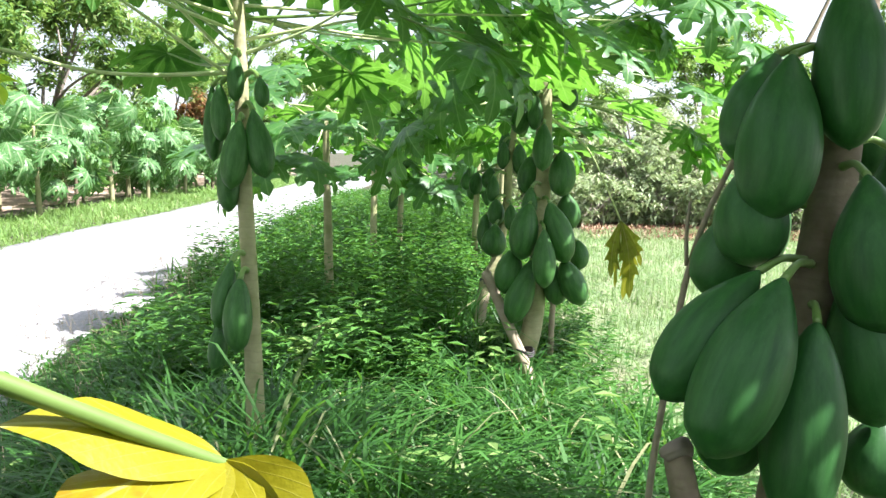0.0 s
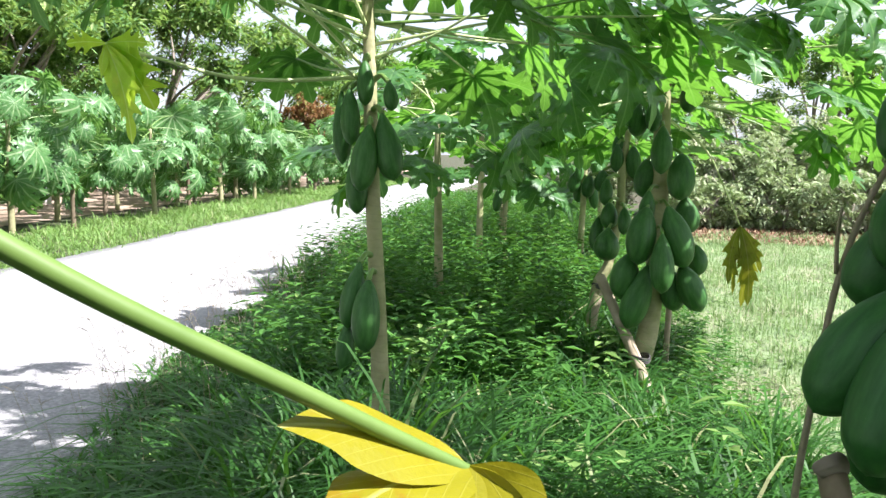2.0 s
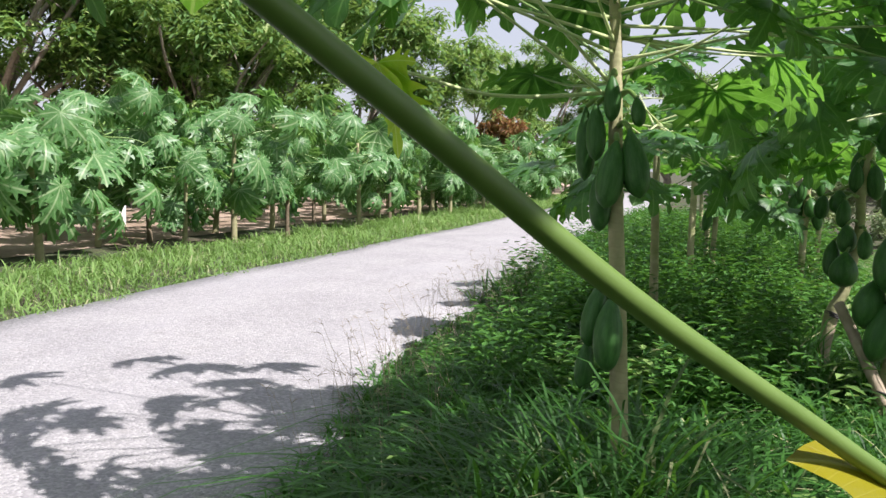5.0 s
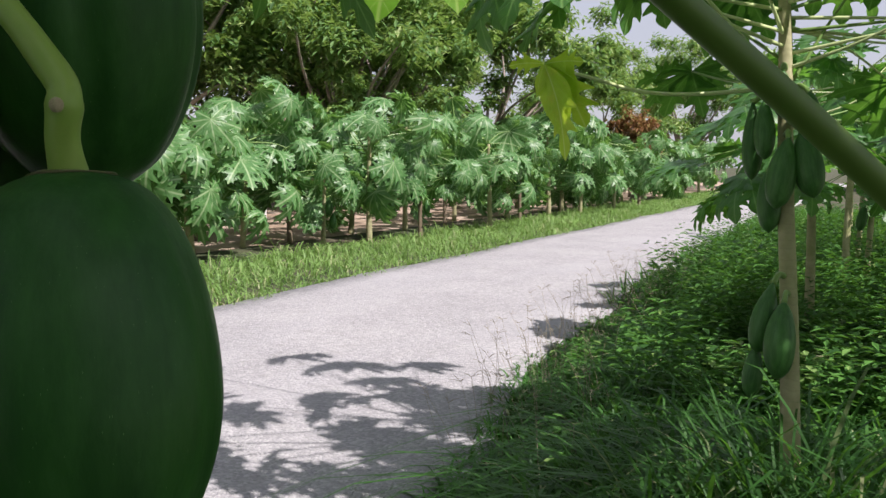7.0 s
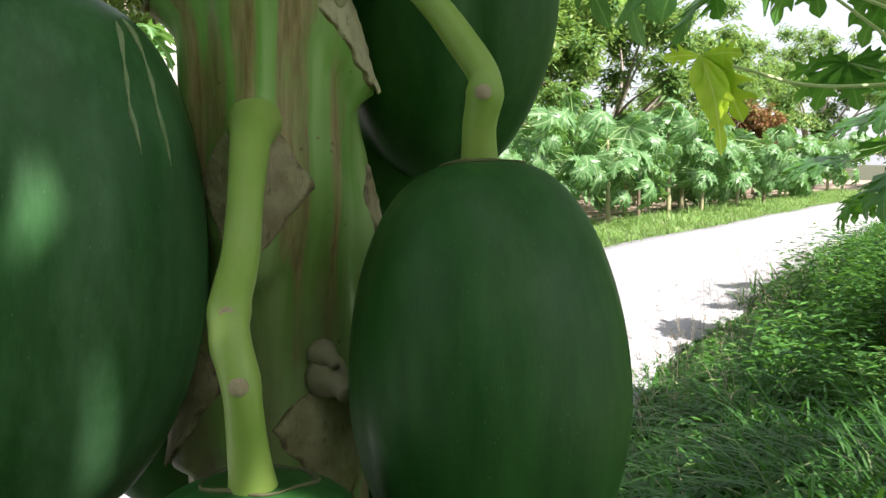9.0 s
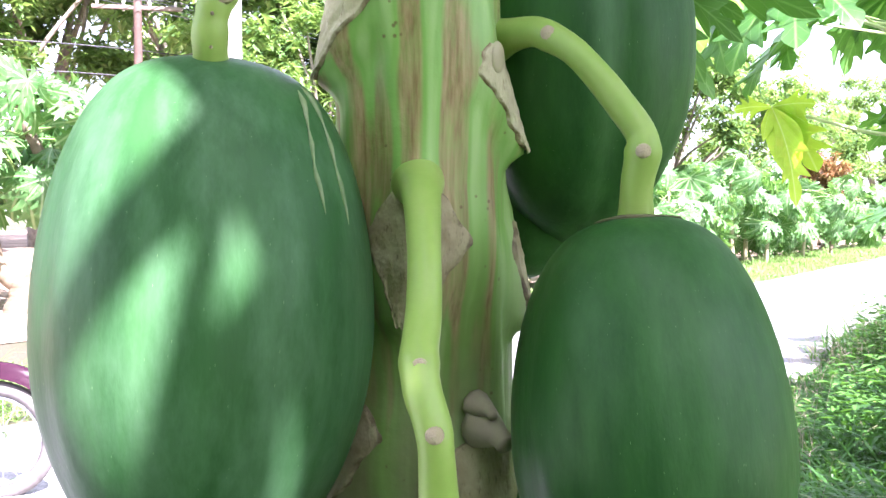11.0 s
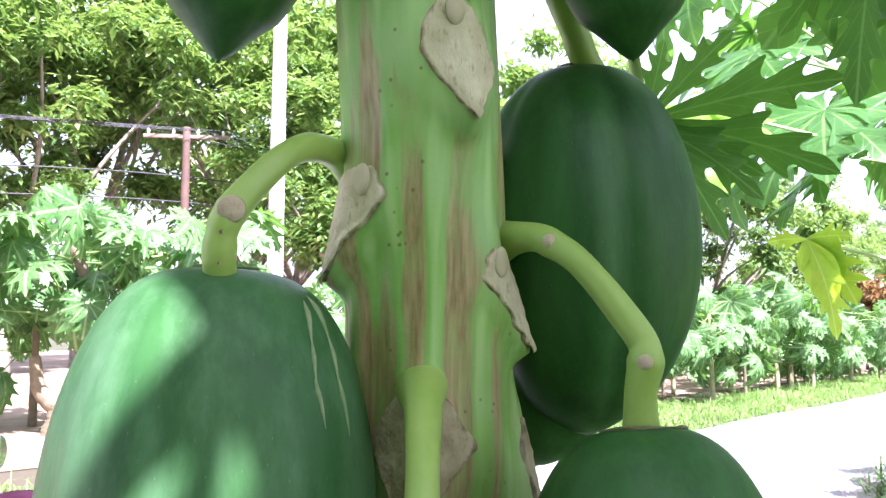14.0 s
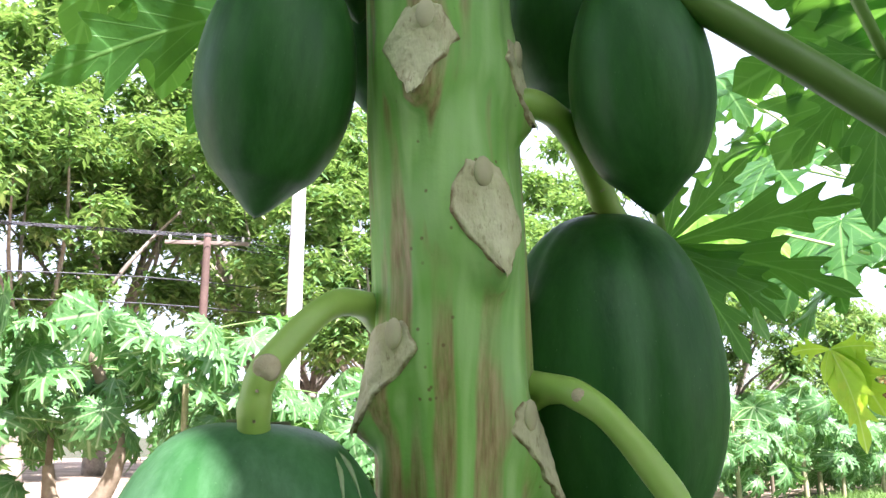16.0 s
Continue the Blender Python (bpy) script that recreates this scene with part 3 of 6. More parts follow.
def blades(name, mat, spots, height, width, lean, label, category, seed, levels=3, curl=0.5, least=0.05):
    """A field of grass blades, one mesh. spots: n x 3 places of their roots; height: n."""
    r = np.random.RandomState(seed)
    n = len(spots)
    ang = r.uniform(0, 2 * math.pi, n)
    lean_by = np.abs(r.normal(0, lean, n)) + least
    wide = width * r.uniform(0.6, 1.4, n)
    out = np.stack([np.cos(ang), np.sin(ang), 0 * ang], 1)
    side = np.stack([-np.sin(ang), np.cos(ang), 0 * ang], 1)
    verts, count = [], 2 * levels + 1
    for k in range(levels):
        u = k / levels
        c = spots + out * (height * lean_by * u ** 1.6)[:, None] + np.array([0, 0, 1]) * (height * (u - curl * lean_by * u ** 2.5))[:, None]
        w = (wide * (1 - 0.55 * u))[:, None] * side * 0.5
        verts += [c - w, c + w]
    verts.append(spots + out * (height * lean_by * 1.15)[:, None] + np.array([0, 0, 1]) * (height * (1 - curl * lean_by * 1.2))[:, None])
    co = np.stack(verts, 1).reshape(-1, 3)
    base = (np.arange(n) * count)[:, None]
    faces = []
    for k in range(levels - 1):
        faces.append(base + np.array([2 * k, 2 * k + 1, 2 * k + 3, 2 * k + 2]))
    quads = np.stack(faces, 1).reshape(-1, 4)
    tips = base + np.array([2 * levels - 2, 2 * levels - 1, 2 * levels])
    me = bpy.data.meshes.new(name)
    me.from_pydata(co.tolist(), [], quads.tolist() + tips.tolist())
    me.materials.append(mat)
    smooth(me, False)
    return tagged(place(new(name, me)), label, category, kind="stuff")


def scatter(count, x0, x1, y0, y1, seed, keep, z=-0.03):
    r = np.random.RandomState(seed)
    p = np.stack([r.uniform(x0, x1, count), r.uniform(y0, y1, count), np.full(count, z)], 1)
    return p[np.array([keep(x, y) for x, y, _ in p])]


def lumps(p, scale, seed):
    """Slow variation over the ground, 0 to 1."""
    return np.array([0.5 + 0.5 * noise.noise(Vector((x * scale + seed, y * scale, seed))) for x, y, _ in p])


def is_verge(x, y):
    return x > road_right(min(y, 26)) - 0.05 + 0.12 * noise.noise(Vector((x * 2, y * 2, 3)))


def lawn_edge(y):
    return 0.35 + 0.08 * max(0, 5 - y) - 0.05 * max(0, y - 5)


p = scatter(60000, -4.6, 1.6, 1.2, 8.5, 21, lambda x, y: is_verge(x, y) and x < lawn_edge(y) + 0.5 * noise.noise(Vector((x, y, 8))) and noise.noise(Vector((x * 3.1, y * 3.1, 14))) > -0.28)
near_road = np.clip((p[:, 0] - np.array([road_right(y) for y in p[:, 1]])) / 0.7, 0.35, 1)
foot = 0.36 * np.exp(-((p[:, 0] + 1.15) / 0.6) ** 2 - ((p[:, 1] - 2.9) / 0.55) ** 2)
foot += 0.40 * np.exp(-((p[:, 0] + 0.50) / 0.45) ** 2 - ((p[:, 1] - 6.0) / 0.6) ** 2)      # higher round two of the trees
blades("tall_grass", GRASS_SHADE, p, (0.10 + 0.34 * lumps(p, 0.9, 4) + 0.34 * lumps(p, 3.1, 14) ** 2 + foot) * near_road * np.clip(1.75 - 0.17 * p[:, 1], 0.6, 1.4) * NPR.uniform(0.45, 1.45, len(p)), 0.017, 0.75, "tall green grass under the papaya trees", "grass", 31, 6, 0.55, 0.45)
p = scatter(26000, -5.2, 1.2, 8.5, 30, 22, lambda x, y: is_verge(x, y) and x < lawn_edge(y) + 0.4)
blades("tall_grass", GRASS_SHADE, p, (0.15 + 0.30 * lumps(p, 0.7, 6)) * NPR.uniform(0.5, 1.4, len(p)), 0.024, 0.8, "tall green grass further along the tree row", "grass", 32, 4, 0.5, 0.4)
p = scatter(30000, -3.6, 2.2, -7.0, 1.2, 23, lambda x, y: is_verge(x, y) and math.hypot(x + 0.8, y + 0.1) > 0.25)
blades("tall_grass", GRASS_SHADE, p, (0.12 + 0.26 * lumps(p, 0.9, 4)) * NPR.uniform(0.6, 1.3, len(p)), 0.016, 0.6, "green grass at the foot of the papaya tree", "grass", 33, 4, 0.5, 0.3)
p = scatter(30000, 1.6, 8.0, -7.0, 2.6, 27, lambda x, y: x > 2.0 + 0.3 * noise.noise(Vector((x, y, 6))))
blades("mown_grass", GRASS_PALE, p, (0.04 + 0.16 * lumps(p, 1.1, 9) ** 2) * NPR.uniform(0.5, 1.6, len(p)), 0.014, 0.9, "short grass between the tree rows", "grass", 36)
p = scatter(110000, -1.2, 9, 2.0, 17, 24, lambda x, y: x > lawn_edge(y) - 0.1 and x < 1.2 + y * 0.45)
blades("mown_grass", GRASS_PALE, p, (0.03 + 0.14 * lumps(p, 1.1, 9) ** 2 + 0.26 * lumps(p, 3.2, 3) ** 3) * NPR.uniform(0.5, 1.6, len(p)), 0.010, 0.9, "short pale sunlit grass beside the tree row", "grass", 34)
p = scatter(60000, -11.8, -6.6, 2.0, 45, 25, lambda x, y: road_left(y) - 2.4 - 0.3 * noise.noise(Vector((x, y, 5))) < x < road_left(y) + 0.10 + 0.34 * noise.noise(Vector((1, y * 1.1, 1))) + 0.15 * noise.noise(Vector((x * 4, y * 4, 1))))
q = scatter(14000, -11.8, -6.0, -7.0, 2.0, 26, lambda x, y: road_left(y) - 3.2 - 0.3 * noise.noise(Vector((x, y, 5))) < x < road_left(y) + 0.10 + 0.34 * noise.noise(Vector((1, y * 1.1, 1))))
p = np.concatenate([p, q])
edge = np.clip((np.array([road_left(y) for y in p[:, 1]]) - p[:, 0]) / 0.5, 0.5, 1)
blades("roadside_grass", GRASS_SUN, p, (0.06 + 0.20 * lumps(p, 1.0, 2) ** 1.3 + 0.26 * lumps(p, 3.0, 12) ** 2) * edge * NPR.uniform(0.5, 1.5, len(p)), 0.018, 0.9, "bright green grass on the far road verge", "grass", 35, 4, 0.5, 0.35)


def weeds(name, mat, spots, size, label, seed, per=9, tall=(0.12, 0.38)):
    """Broad-leaved weeds: upright stems with pairs of small pointed leaves."""
    rnd = random.Random(seed)
    verts, faces = [], []
    for x, y, z in spots:
        h = rnd.uniform(*tall)
        tip = Vector((x + rnd.uniform(-0.1, 0.1), y + rnd.uniform(-0.1, 0.1), z + h))
        root = Vector((x, y, z))
        for i in range(per):
            u = 0.35 + 0.65 * (i + 1) / per
            at = root.lerp(tip, u)
            a = i * 2.4 + rnd.uniform(-0.4, 0.4)
            l = size * rnd.uniform(0.6, 1.3) * (1.15 - 0.4 * u)
            out = Vector((math.cos(a), math.sin(a), rnd.uniform(-0.2, 0.5))).normalized()
            side = out.cross(Vector((0, 0, 1))).normalized() * l * 0.2
            b = len(verts)
            mid = at + out * l * 0.45 + Vector((0, 0, 0.02 * l))
            verts += [at, mid - side, at + out * l - Vector((0, 0, 0.18 * l)), mid + side]
            faces.append((b, b + 1, b + 2, b + 3))
    me = bpy.data.meshes.new(name)
    me.from_pydata([tuple(v) for v in verts], [], faces)
    me.materials.append(mat)
    return tagged(place(new(name, me)), label, "weeds", kind="stuff")


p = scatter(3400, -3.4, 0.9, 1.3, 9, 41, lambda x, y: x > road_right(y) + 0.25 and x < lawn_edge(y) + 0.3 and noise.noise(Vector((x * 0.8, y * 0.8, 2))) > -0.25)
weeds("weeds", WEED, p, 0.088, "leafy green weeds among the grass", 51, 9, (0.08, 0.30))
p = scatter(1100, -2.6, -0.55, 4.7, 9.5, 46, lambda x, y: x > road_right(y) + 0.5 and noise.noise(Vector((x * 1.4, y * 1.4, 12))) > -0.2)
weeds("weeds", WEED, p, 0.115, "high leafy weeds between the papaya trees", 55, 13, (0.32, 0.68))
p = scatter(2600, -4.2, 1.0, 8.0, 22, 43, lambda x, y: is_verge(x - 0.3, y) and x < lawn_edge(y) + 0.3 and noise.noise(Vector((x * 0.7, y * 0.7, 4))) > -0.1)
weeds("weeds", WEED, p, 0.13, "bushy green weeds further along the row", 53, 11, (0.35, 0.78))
p = scatter(1500, 0.2, 6.5, 3.0, 14, 45, lambda x, y: x > lawn_edge(y) and x < 1.0 + y * 0.42 and noise.noise(Vector((x * 1.3, y * 1.3, 9))) > 0.0)
weeds("weeds", GRASS_PALE, p, 0.07, "low pale weeds in the mown grass", 54, 8, (0.05, 0.16))
p = scatter(130, -2.2, 0.3, 3.0, 11, 42, lambda x, y: noise.noise(Vector((x, y, 7))) > 0.05)
weeds("weeds", GRASS_SUN, p, 0.15, "taller light green weeds with long leaves", 52, 11, (0.3, 0.55))


def seed_stems():
    """Thin grass stems with finger-like seed heads along the road's edge."""
    rnd = random.Random(77)
    bm = bmesh.new()
    for i in range(260):
        y = rnd.uniform(3.2, 12)
        x = road_right(y) + rnd.uniform(-0.1, 0.7)
        h = rnd.uniform(0.28, 0.5)
        lean = Vector((rnd.uniform(-0.22, 0.1), rnd.uniform(-0.15, 0.15), h))
        root = Vector((x, y, -0.02))
        top = root + lean
        tube(bm, [root, root.lerp(top, 0.5) + Vector((0, 0, 0.03)), top], [0.0014, 0.0012, 0.001], 3, False, None, 3)
        for k in range(rnd.randint(3, 5)):
            a = rnd.uniform(0, 6.28)
            out = Vector((math.cos(a), math.sin(a), rnd.uniform(0.1, 0.9))).normalized() * rnd.uniform(0.03, 0.07)
            tube(bm, [top, top + out * 0.6 + Vector((0, 0, 0.004)), top + out], [0.001, 0.0012, 0.0006], 3, False, None, 2)
    return tagged(part("seed_grass", bm, STICK), "thin dry grass stems with seed heads at the road edge", "grass", kind="stuff")


seed_stems()


def fallen_leaf(x, y, z, seed, radius):
    """A curled brown leaf lying in the grass."""
    me = to_mesh("fallen_leaf", leaf_bm(bmesh.new(), seed, radius, 0.9, 0.35, None, 9, 0.3), LEAF_FALLEN)
    return tagged(place(new("fallen_leaf", me), None, Matrix.Translation((x, y, z)) @ pose(0, 0, 0, 14, -10, seed * 77)), "curled orange-brown fallen leaf in the grass", "leaf", "fallen leaves")


for x, y, z, seed, radius in ((-0.97, 3.53, 0.09, 3, 0.11), (-0.84, 3.63, 0.07, 5, 0.09), (-0.95, 4.1, 0.1, 8, 0.12)):
    fallen_leaf(x, y, z, seed, radius)


# ---- the papaya tree at the end of the walk ----
AXIS = [(-1.215, 0.16, -0.03), (-1.19, 0.14, 0.7), (-1.166, 0.119, 1.39), (-1.1565, 0.1045, 1.52), (-1.148, 0.086, 1.654), (-1.133, 0.055, 1.9), (-1.119, 0.035, 2.15)]
AXIS_R = [0.058, 0.050, 0.041, 0.0375, 0.0355, 0.031, 0.024]


def axis_at(z):
    return on_line(AXIS, z), float(np.interp(z, [p[2] for p in AXIS], AXIS_R))


SCARS = [  # angle and height of the top, the two corners and the tip; age
    (-21, 1.650, -48, 1.6255, 11, 1.623, -15, 1.600, 0), (-53, 1.717, -91, 1.6995, -31, 1.703, -61, 1.676, 0), (-85, 1.582, -126, 1.574, -66, 1.568, -122, 1.534, 0),
    (6, 1.548, -11, 1.5335, 36, 1.532, 34, 1.505, 0), (-52, 1.488, -87, 1.466, -15, 1.464, -58, 1.430, 1), (-12, 1.378, -50, 1.362, 24, 1.360, -12, 1.325, 1),
    (-104, 1.396, -138, 1.380, -72, 1.378, -106, 1.342, 1), (58, 1.474, 32, 1.460, 84, 1.460, 40, 1.426, 1), (30, 1.712, 6, 1.698, 56, 1.698, 30, 1.672, 0),
    (130, 1.62, 104, 1.606, 156, 1.606, 130, 1.575, 0), (-150, 1.48, -176, 1.466, -124, 1.466, -150, 1.432, 1), (170, 1.70, 146, 1.686, 194, 1.686, 170, 1.655, 0), (-40, 1.80, -68, 1.787, -12, 1.787, -40, 1.764, 0),
]


def apart(a, b):
    return (a - b + 180) % 360 - 180


def trunk_surface(angle, z):
    """The skin of the near trunk at an angle (degrees) and height: soft ribs, and a shoulder at each leaf scar that ends in an overhang."""
    c, r = axis_at(z)
    a = math.radians(angle)
    k = 1 + 0.022 * math.sin(3 * a + 2.5 * z) + 0.045 * math.sin(7 * a + 1.2 + 0.6 * math.sin(9 * z)) * (0.6 + 0.4 * math.sin(23 * z + a)) + 0.012 * math.sin(14 * a - 4 * z + math.sin(31 * z)) + 0.010 * math.sin(40 * z + a)
    for ta, tz, la, lz, ra, rz, pa, pz, age in SCARS:
        long = tz - pz
        u = (tz - z) / long
        if u < -0.8 or u > 1.6:
            continue
        mid = ta + apart(pa, ta) * min(1.0, max(0.0, u))
        half = 0.5 * abs(apart(ra, la))
        if u < 0:
            lift, wide = 0.03 + 0.07 * math.exp(-(u * long / 0.012) ** 2), half * 0.55
            lift *= math.exp(-(u / 0.45) ** 2)
        elif u <= 1:
            lift, wide = 0.10 + 0.17 * u ** 1.3, half * (0.55 + 0.75 * math.sin(math.pi * min(1.0, u * 1.1)) ** 0.8 * (1 - 0.45 * u))
        else:
            lift, wide = 0.27 * math.exp(-((u - 1) * long / 0.006) ** 2), half * 0.42
        k += lift * math.exp(-(apart(angle, mid) / wide) ** 2)
    return c + Vector((math.cos(a), math.sin(a), 0)) * (r * k)


def build_near_tree():
    tree = thing("papaya_tree", AXIS[0], "fruiting papaya tree with smooth green trunk and large unripe fruit", "papaya tree", "papaya trees of the verge row")
    bm = bmesh.new()
    zs = [-0.03 + 1.13 * i / 24 for i in range(24)] + [1.1 + 0.0042 * i for i in range(178)] + [1.85 + 0.3 * i / 16 for i in range(1, 17)]
    seg = 84
    loops = [[bm.verts.new(trunk_surface(360 * k / seg, z)) for k in range(seg)] for z in zs]
    for a, b in zip(loops, loops[1:]):
        for k in range(seg):
            bm.faces.new((a[k], a[(k + 1) % seg], b[(k + 1) % seg], b[k]))
    bm.faces.new(loops[-1])
    part("trunk", bm, GREEN_TRUNK, tree, "smooth green trunk streaked with brown")
    # shield-shaped scars where old leaves fell
    for ta, tz, la, lz, ra, rz, pa, pz, age in SCARS:
        bm = bmesh.new()
        uv = bm.loops.layers.uv.verify()
        n, rows = 22, 26
        turn = ta * 0.37 + tz * 31
        skin = []

        def edge(corner_a, corner_z, v):
            """The margin from the top by way of a corner to the tip, at a height."""
            z = tz + (pz - tz) * v
            peak = (tz - corner_z) / (tz - pz)
            if v < peak:
                return ta + apart(corner_a, ta) * (0.30 + 0.70 * (v / peak) ** 0.75), z
            w = (v - peak) / (1 - peak)
            return corner_a + apart(pa, corner_a) * (0.94 * w ** 0.88), z

        for j in range(rows + 1):
            v = j / rows
            (l, z), (r, _) = edge(la, lz, v), edge(ra, rz, v)
            row = []
            for i in range(n + 1):
                u = i / n
                ragged = (1.6 + 2.5 * abs(2 * u - 1)) * noise.noise(Vector((v * 9, turn + (5 if u > 0.5 else 0), 1.7)))
                zz = z + 0.0018 * noise.noise(Vector((u * 4, turn, 3.0))) - 0.0015 * math.sin(math.pi * u) * (v > 0.9)
                q = trunk_surface(l + apart(r, l) * u + ragged, zz)
                out = (q - axis_at(zz)[0]).normalized()
                rim = min(u, 1 - u) * 2
                crease = 0.0008 * noise.noise(Vector((u * 4 + turn, v * 5, tz * 50))) + 0.0005 * noise.noise(Vector((u * 13 + turn, v * 15, tz)))
                lift = 0.0011 + crease + 0.0008 * math.exp(-(rim / 0.14) ** 2) * (0.5 + 0.5 * math.sin(15 * v + turn)) + 0.0012 * v ** 6
                row.append(bm.verts.new(q + out * (lift if 0 < i < n and j > 0 else -0.0012)))
            skin.append(row)
        for j in range(rows):
            for i in range(n):
                face = bm.faces.new((skin[j][i], skin[j][i + 1], skin[j + 1][i + 1], skin[j + 1][i]))
                for lp, (di, dj) in zip(face.loops, ((0, 0), (1, 0), (1, 1), (0, 1))):
                    lp[uv].uv = ((i + di) / n, (j + dj) / rows)
        part("leaf_scar", bm, SCAR_DARK if age else SCAR, tree, "papery tan shield-shaped leaf scar")
        if not age:
            z = tz - 0.006
            q = trunk_surface(ta, z)
            out = (q - axis_at(z)[0]).normalized()
            bud = bmesh.new()
            bmesh.ops.create_uvsphere(bud, u_segments=14, v_segments=8, radius=1.0, matrix=Matrix.Translation(q + out * 0.0006) @ out.to_track_quat("Z", "Y").to_matrix().to_4x4() @ Matrix.Diagonal((0.0046, 0.0070, 0.0022, 1)))
            part("bud_scar", bud, BUD, tree, "small oval bud scar")
    shapes = {
        "wide": fruit_mesh("papaya", FRUIT, 1.04, 0.28, 0.45, 0.018, 0.0, 72, 60, 11),
        "waxy": fruit_mesh("papaya", FRUIT_WAXY_LIT, 1.04, 0.28, 0.45, 0.022, 0.0, 72, 60, 11),
        "oval": fruit_mesh("papaya", FRUIT, 1.05, 0.29, 0.5, 0.026, 0.0, 72, 60, 12),
        "ribbed": fruit_mesh("papaya", FRUIT, 1.0, 0.36, 0.5, 0.085, 0.0, 72, 60, 13),
        "tipped": fruit_mesh("papaya", FRUIT, 1.0, 0.4, 0.6, 0.02, 0.0, 64, 56, 14, 0.0, True),
    }
    hung = {}
    for key, shape, spin, x0, y0, z0, x1, y1, z1, r in (
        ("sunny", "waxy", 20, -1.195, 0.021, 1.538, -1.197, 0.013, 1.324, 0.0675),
        ("lower", "oval", 70, -1.063, 0.133, 1.474, -1.038, 0.117, 1.304, 0.0544),
        ("upper", "ribbed", 40, -1.124, 0.181, 1.647, -1.137, 0.201, 1.460, 0.0588),
        ("hidden", "wide", 10, -1.158, 0.200, 1.575, -1.173, 0.205, 1.440, 0.044),
        ("high", "tipped", 0, -1.067, 0.124, 1.745, -1.075, 0.151, 1.633, 0.033),
        ("high_sun", "tipped", 90, -1.176, 0.016, 1.749, -1.207, 0.022, 1.631, 0.036),
        ("top_back", "tipped", 200, -1.118, 0.144, 1.796, -1.134, 0.159, 1.698, 0.030),
        ("top_side", "tipped", 150, -1.192, 0.077, 1.776, -1.205, 0.089, 1.698, 0.022),
        ("small", "tipped", 30, -1.174, 0.049, 1.790, -1.181, 0.059, 1.732, 0.015),
        ("front", "oval", 120, -1.083, 0.035, 1.370, -1.069, 0.020, 1.205, 0.0567),
        ("back", "oval", 0, -1.259, 0.134, 1.455, -1.264, 0.122, 1.283, 0.050),
        ("low_back", "oval", 50, -1.16, 0.20, 1.34, -1.15, 0.22, 1.16, 0.055),
    ):
        a, b = Vector((x0, y0, z0)), Vector((x1, y1, z1))
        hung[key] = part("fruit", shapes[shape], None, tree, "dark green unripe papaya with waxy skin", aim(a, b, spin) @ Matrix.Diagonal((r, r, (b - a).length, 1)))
    hung["sunny"]["label"] = "large green papaya with waxy bloom, sunlight-paled skin and sap streaks"

    def stalk(key, pts, radii, nodes=()):
        bm = bmesh.new()
        n = len(pts) - 1

        def knee(u, a):
            return 1 + sum(k * math.exp(-((u - at / n) / 0.035) ** 2) for at, k, *_ in nodes) + 0.45 * math.exp(-(u / 0.09) ** 2) + 0.16 * math.exp(-((1 - u) / 0.04) ** 2) + 0.03 * math.sin(23 * u + 2 * a)

        tube(bm, pts, radii, 22, True, knee, 12)
        ob = part("fruit_stalk", bm, STALK, hung[key], "smooth pale green fruit stalk")
        line = curve_points(pts, 12)
        for at, _, *big in nodes:
            q = line[min(len(line) - 1, int(at * 12))]
            eye = (Vector((-0.88, -0.18, q.z)) - q).normalized()
            ring = bmesh.new()
            k = bmesh.ops.create_cone(ring, cap_ends=True, segments=16, radius1=0.0034 * (big or [1])[0], radius2=0.0027 * (big or [1])[0], depth=0.0022)
            bmesh.ops.bevel(ring, geom=[e for e in ring.edges], offset=0.0005, segments=2, affect="EDGES")
            place_at = q + eye * (radii[min(len(radii) - 1, round(at))] * 1.03)
            part("knot", to_mesh("knot", ring, CUT), None, hung[key], "small tan bract scar", Matrix.Translation(place_at) @ eye.to_track_quat("Z", "Y").to_matrix().to_4x4())
        return ob

    stalk("sunny", [(-1.179, 0.086, 1.584), (-1.175, 0.067, 1.590), (-1.170, 0.051, 1.591), (-1.168, 0.040, 1.589), (-1.167, 0.028, 1.582), (-1.168, 0.016, 1.570), (-1.169, 0.007, 1.559), (-1.170, 0.004, 1.552), (-1.172, 0.004, 1.543), (-1.176, 0.007, 1.535), (-1.184, 0.013, 1.529)], [0.0080, 0.0068, 0.0062, 0.0060, 0.0060, 0.0060, 0.0066, 0.0067, 0.0068, 0.0071, 0.0074], ((6, 0.06, 1.75), (7.3, -0.10, 0.2), (8.6, -0.05, 0.2)))
    stalk("lower", [(-1.140, 0.126, 1.552), (-1.121, 0.122, 1.554), (-1.104, 0.116, 1.553), (-1.095, 0.115, 1.550), (-1.084, 0.117, 1.543), (-1.074, 0.120, 1.532), (-1.065, 0.123, 1.520), (-1.058, 0.126, 1.509), (-1.056, 0.125, 1.501), (-1.059, 0.126, 1.488), (-1.062, 0.131, 1.472)], [0.0085, 0.0072, 0.0063, 0.0060, 0.0059, 0.0059, 0.0060, 0.0064, 0.0068, 0.0064, 0.0070], ((8, 0.10), (3, 0.05)))
    stalk("front", [(-1.140, 0.084, 1.490), (-1.119, 0.064, 1.484), (-1.101, 0.046, 1.462), (-1.092, 0.036, 1.443), (-1.084, 0.025, 1.429), (-1.078, 0.020, 1.419), (-1.072, 0.019, 1.407), (-1.072, 0.021, 1.390), (-1.076, 0.027, 1.368)], [0.0085, 0.0072, 0.0064, 0.0062, 0.0066, 0.0064, 0.0060, 0.0062, 0.0070], ((4.2, 0.10), (6, 0.06)))
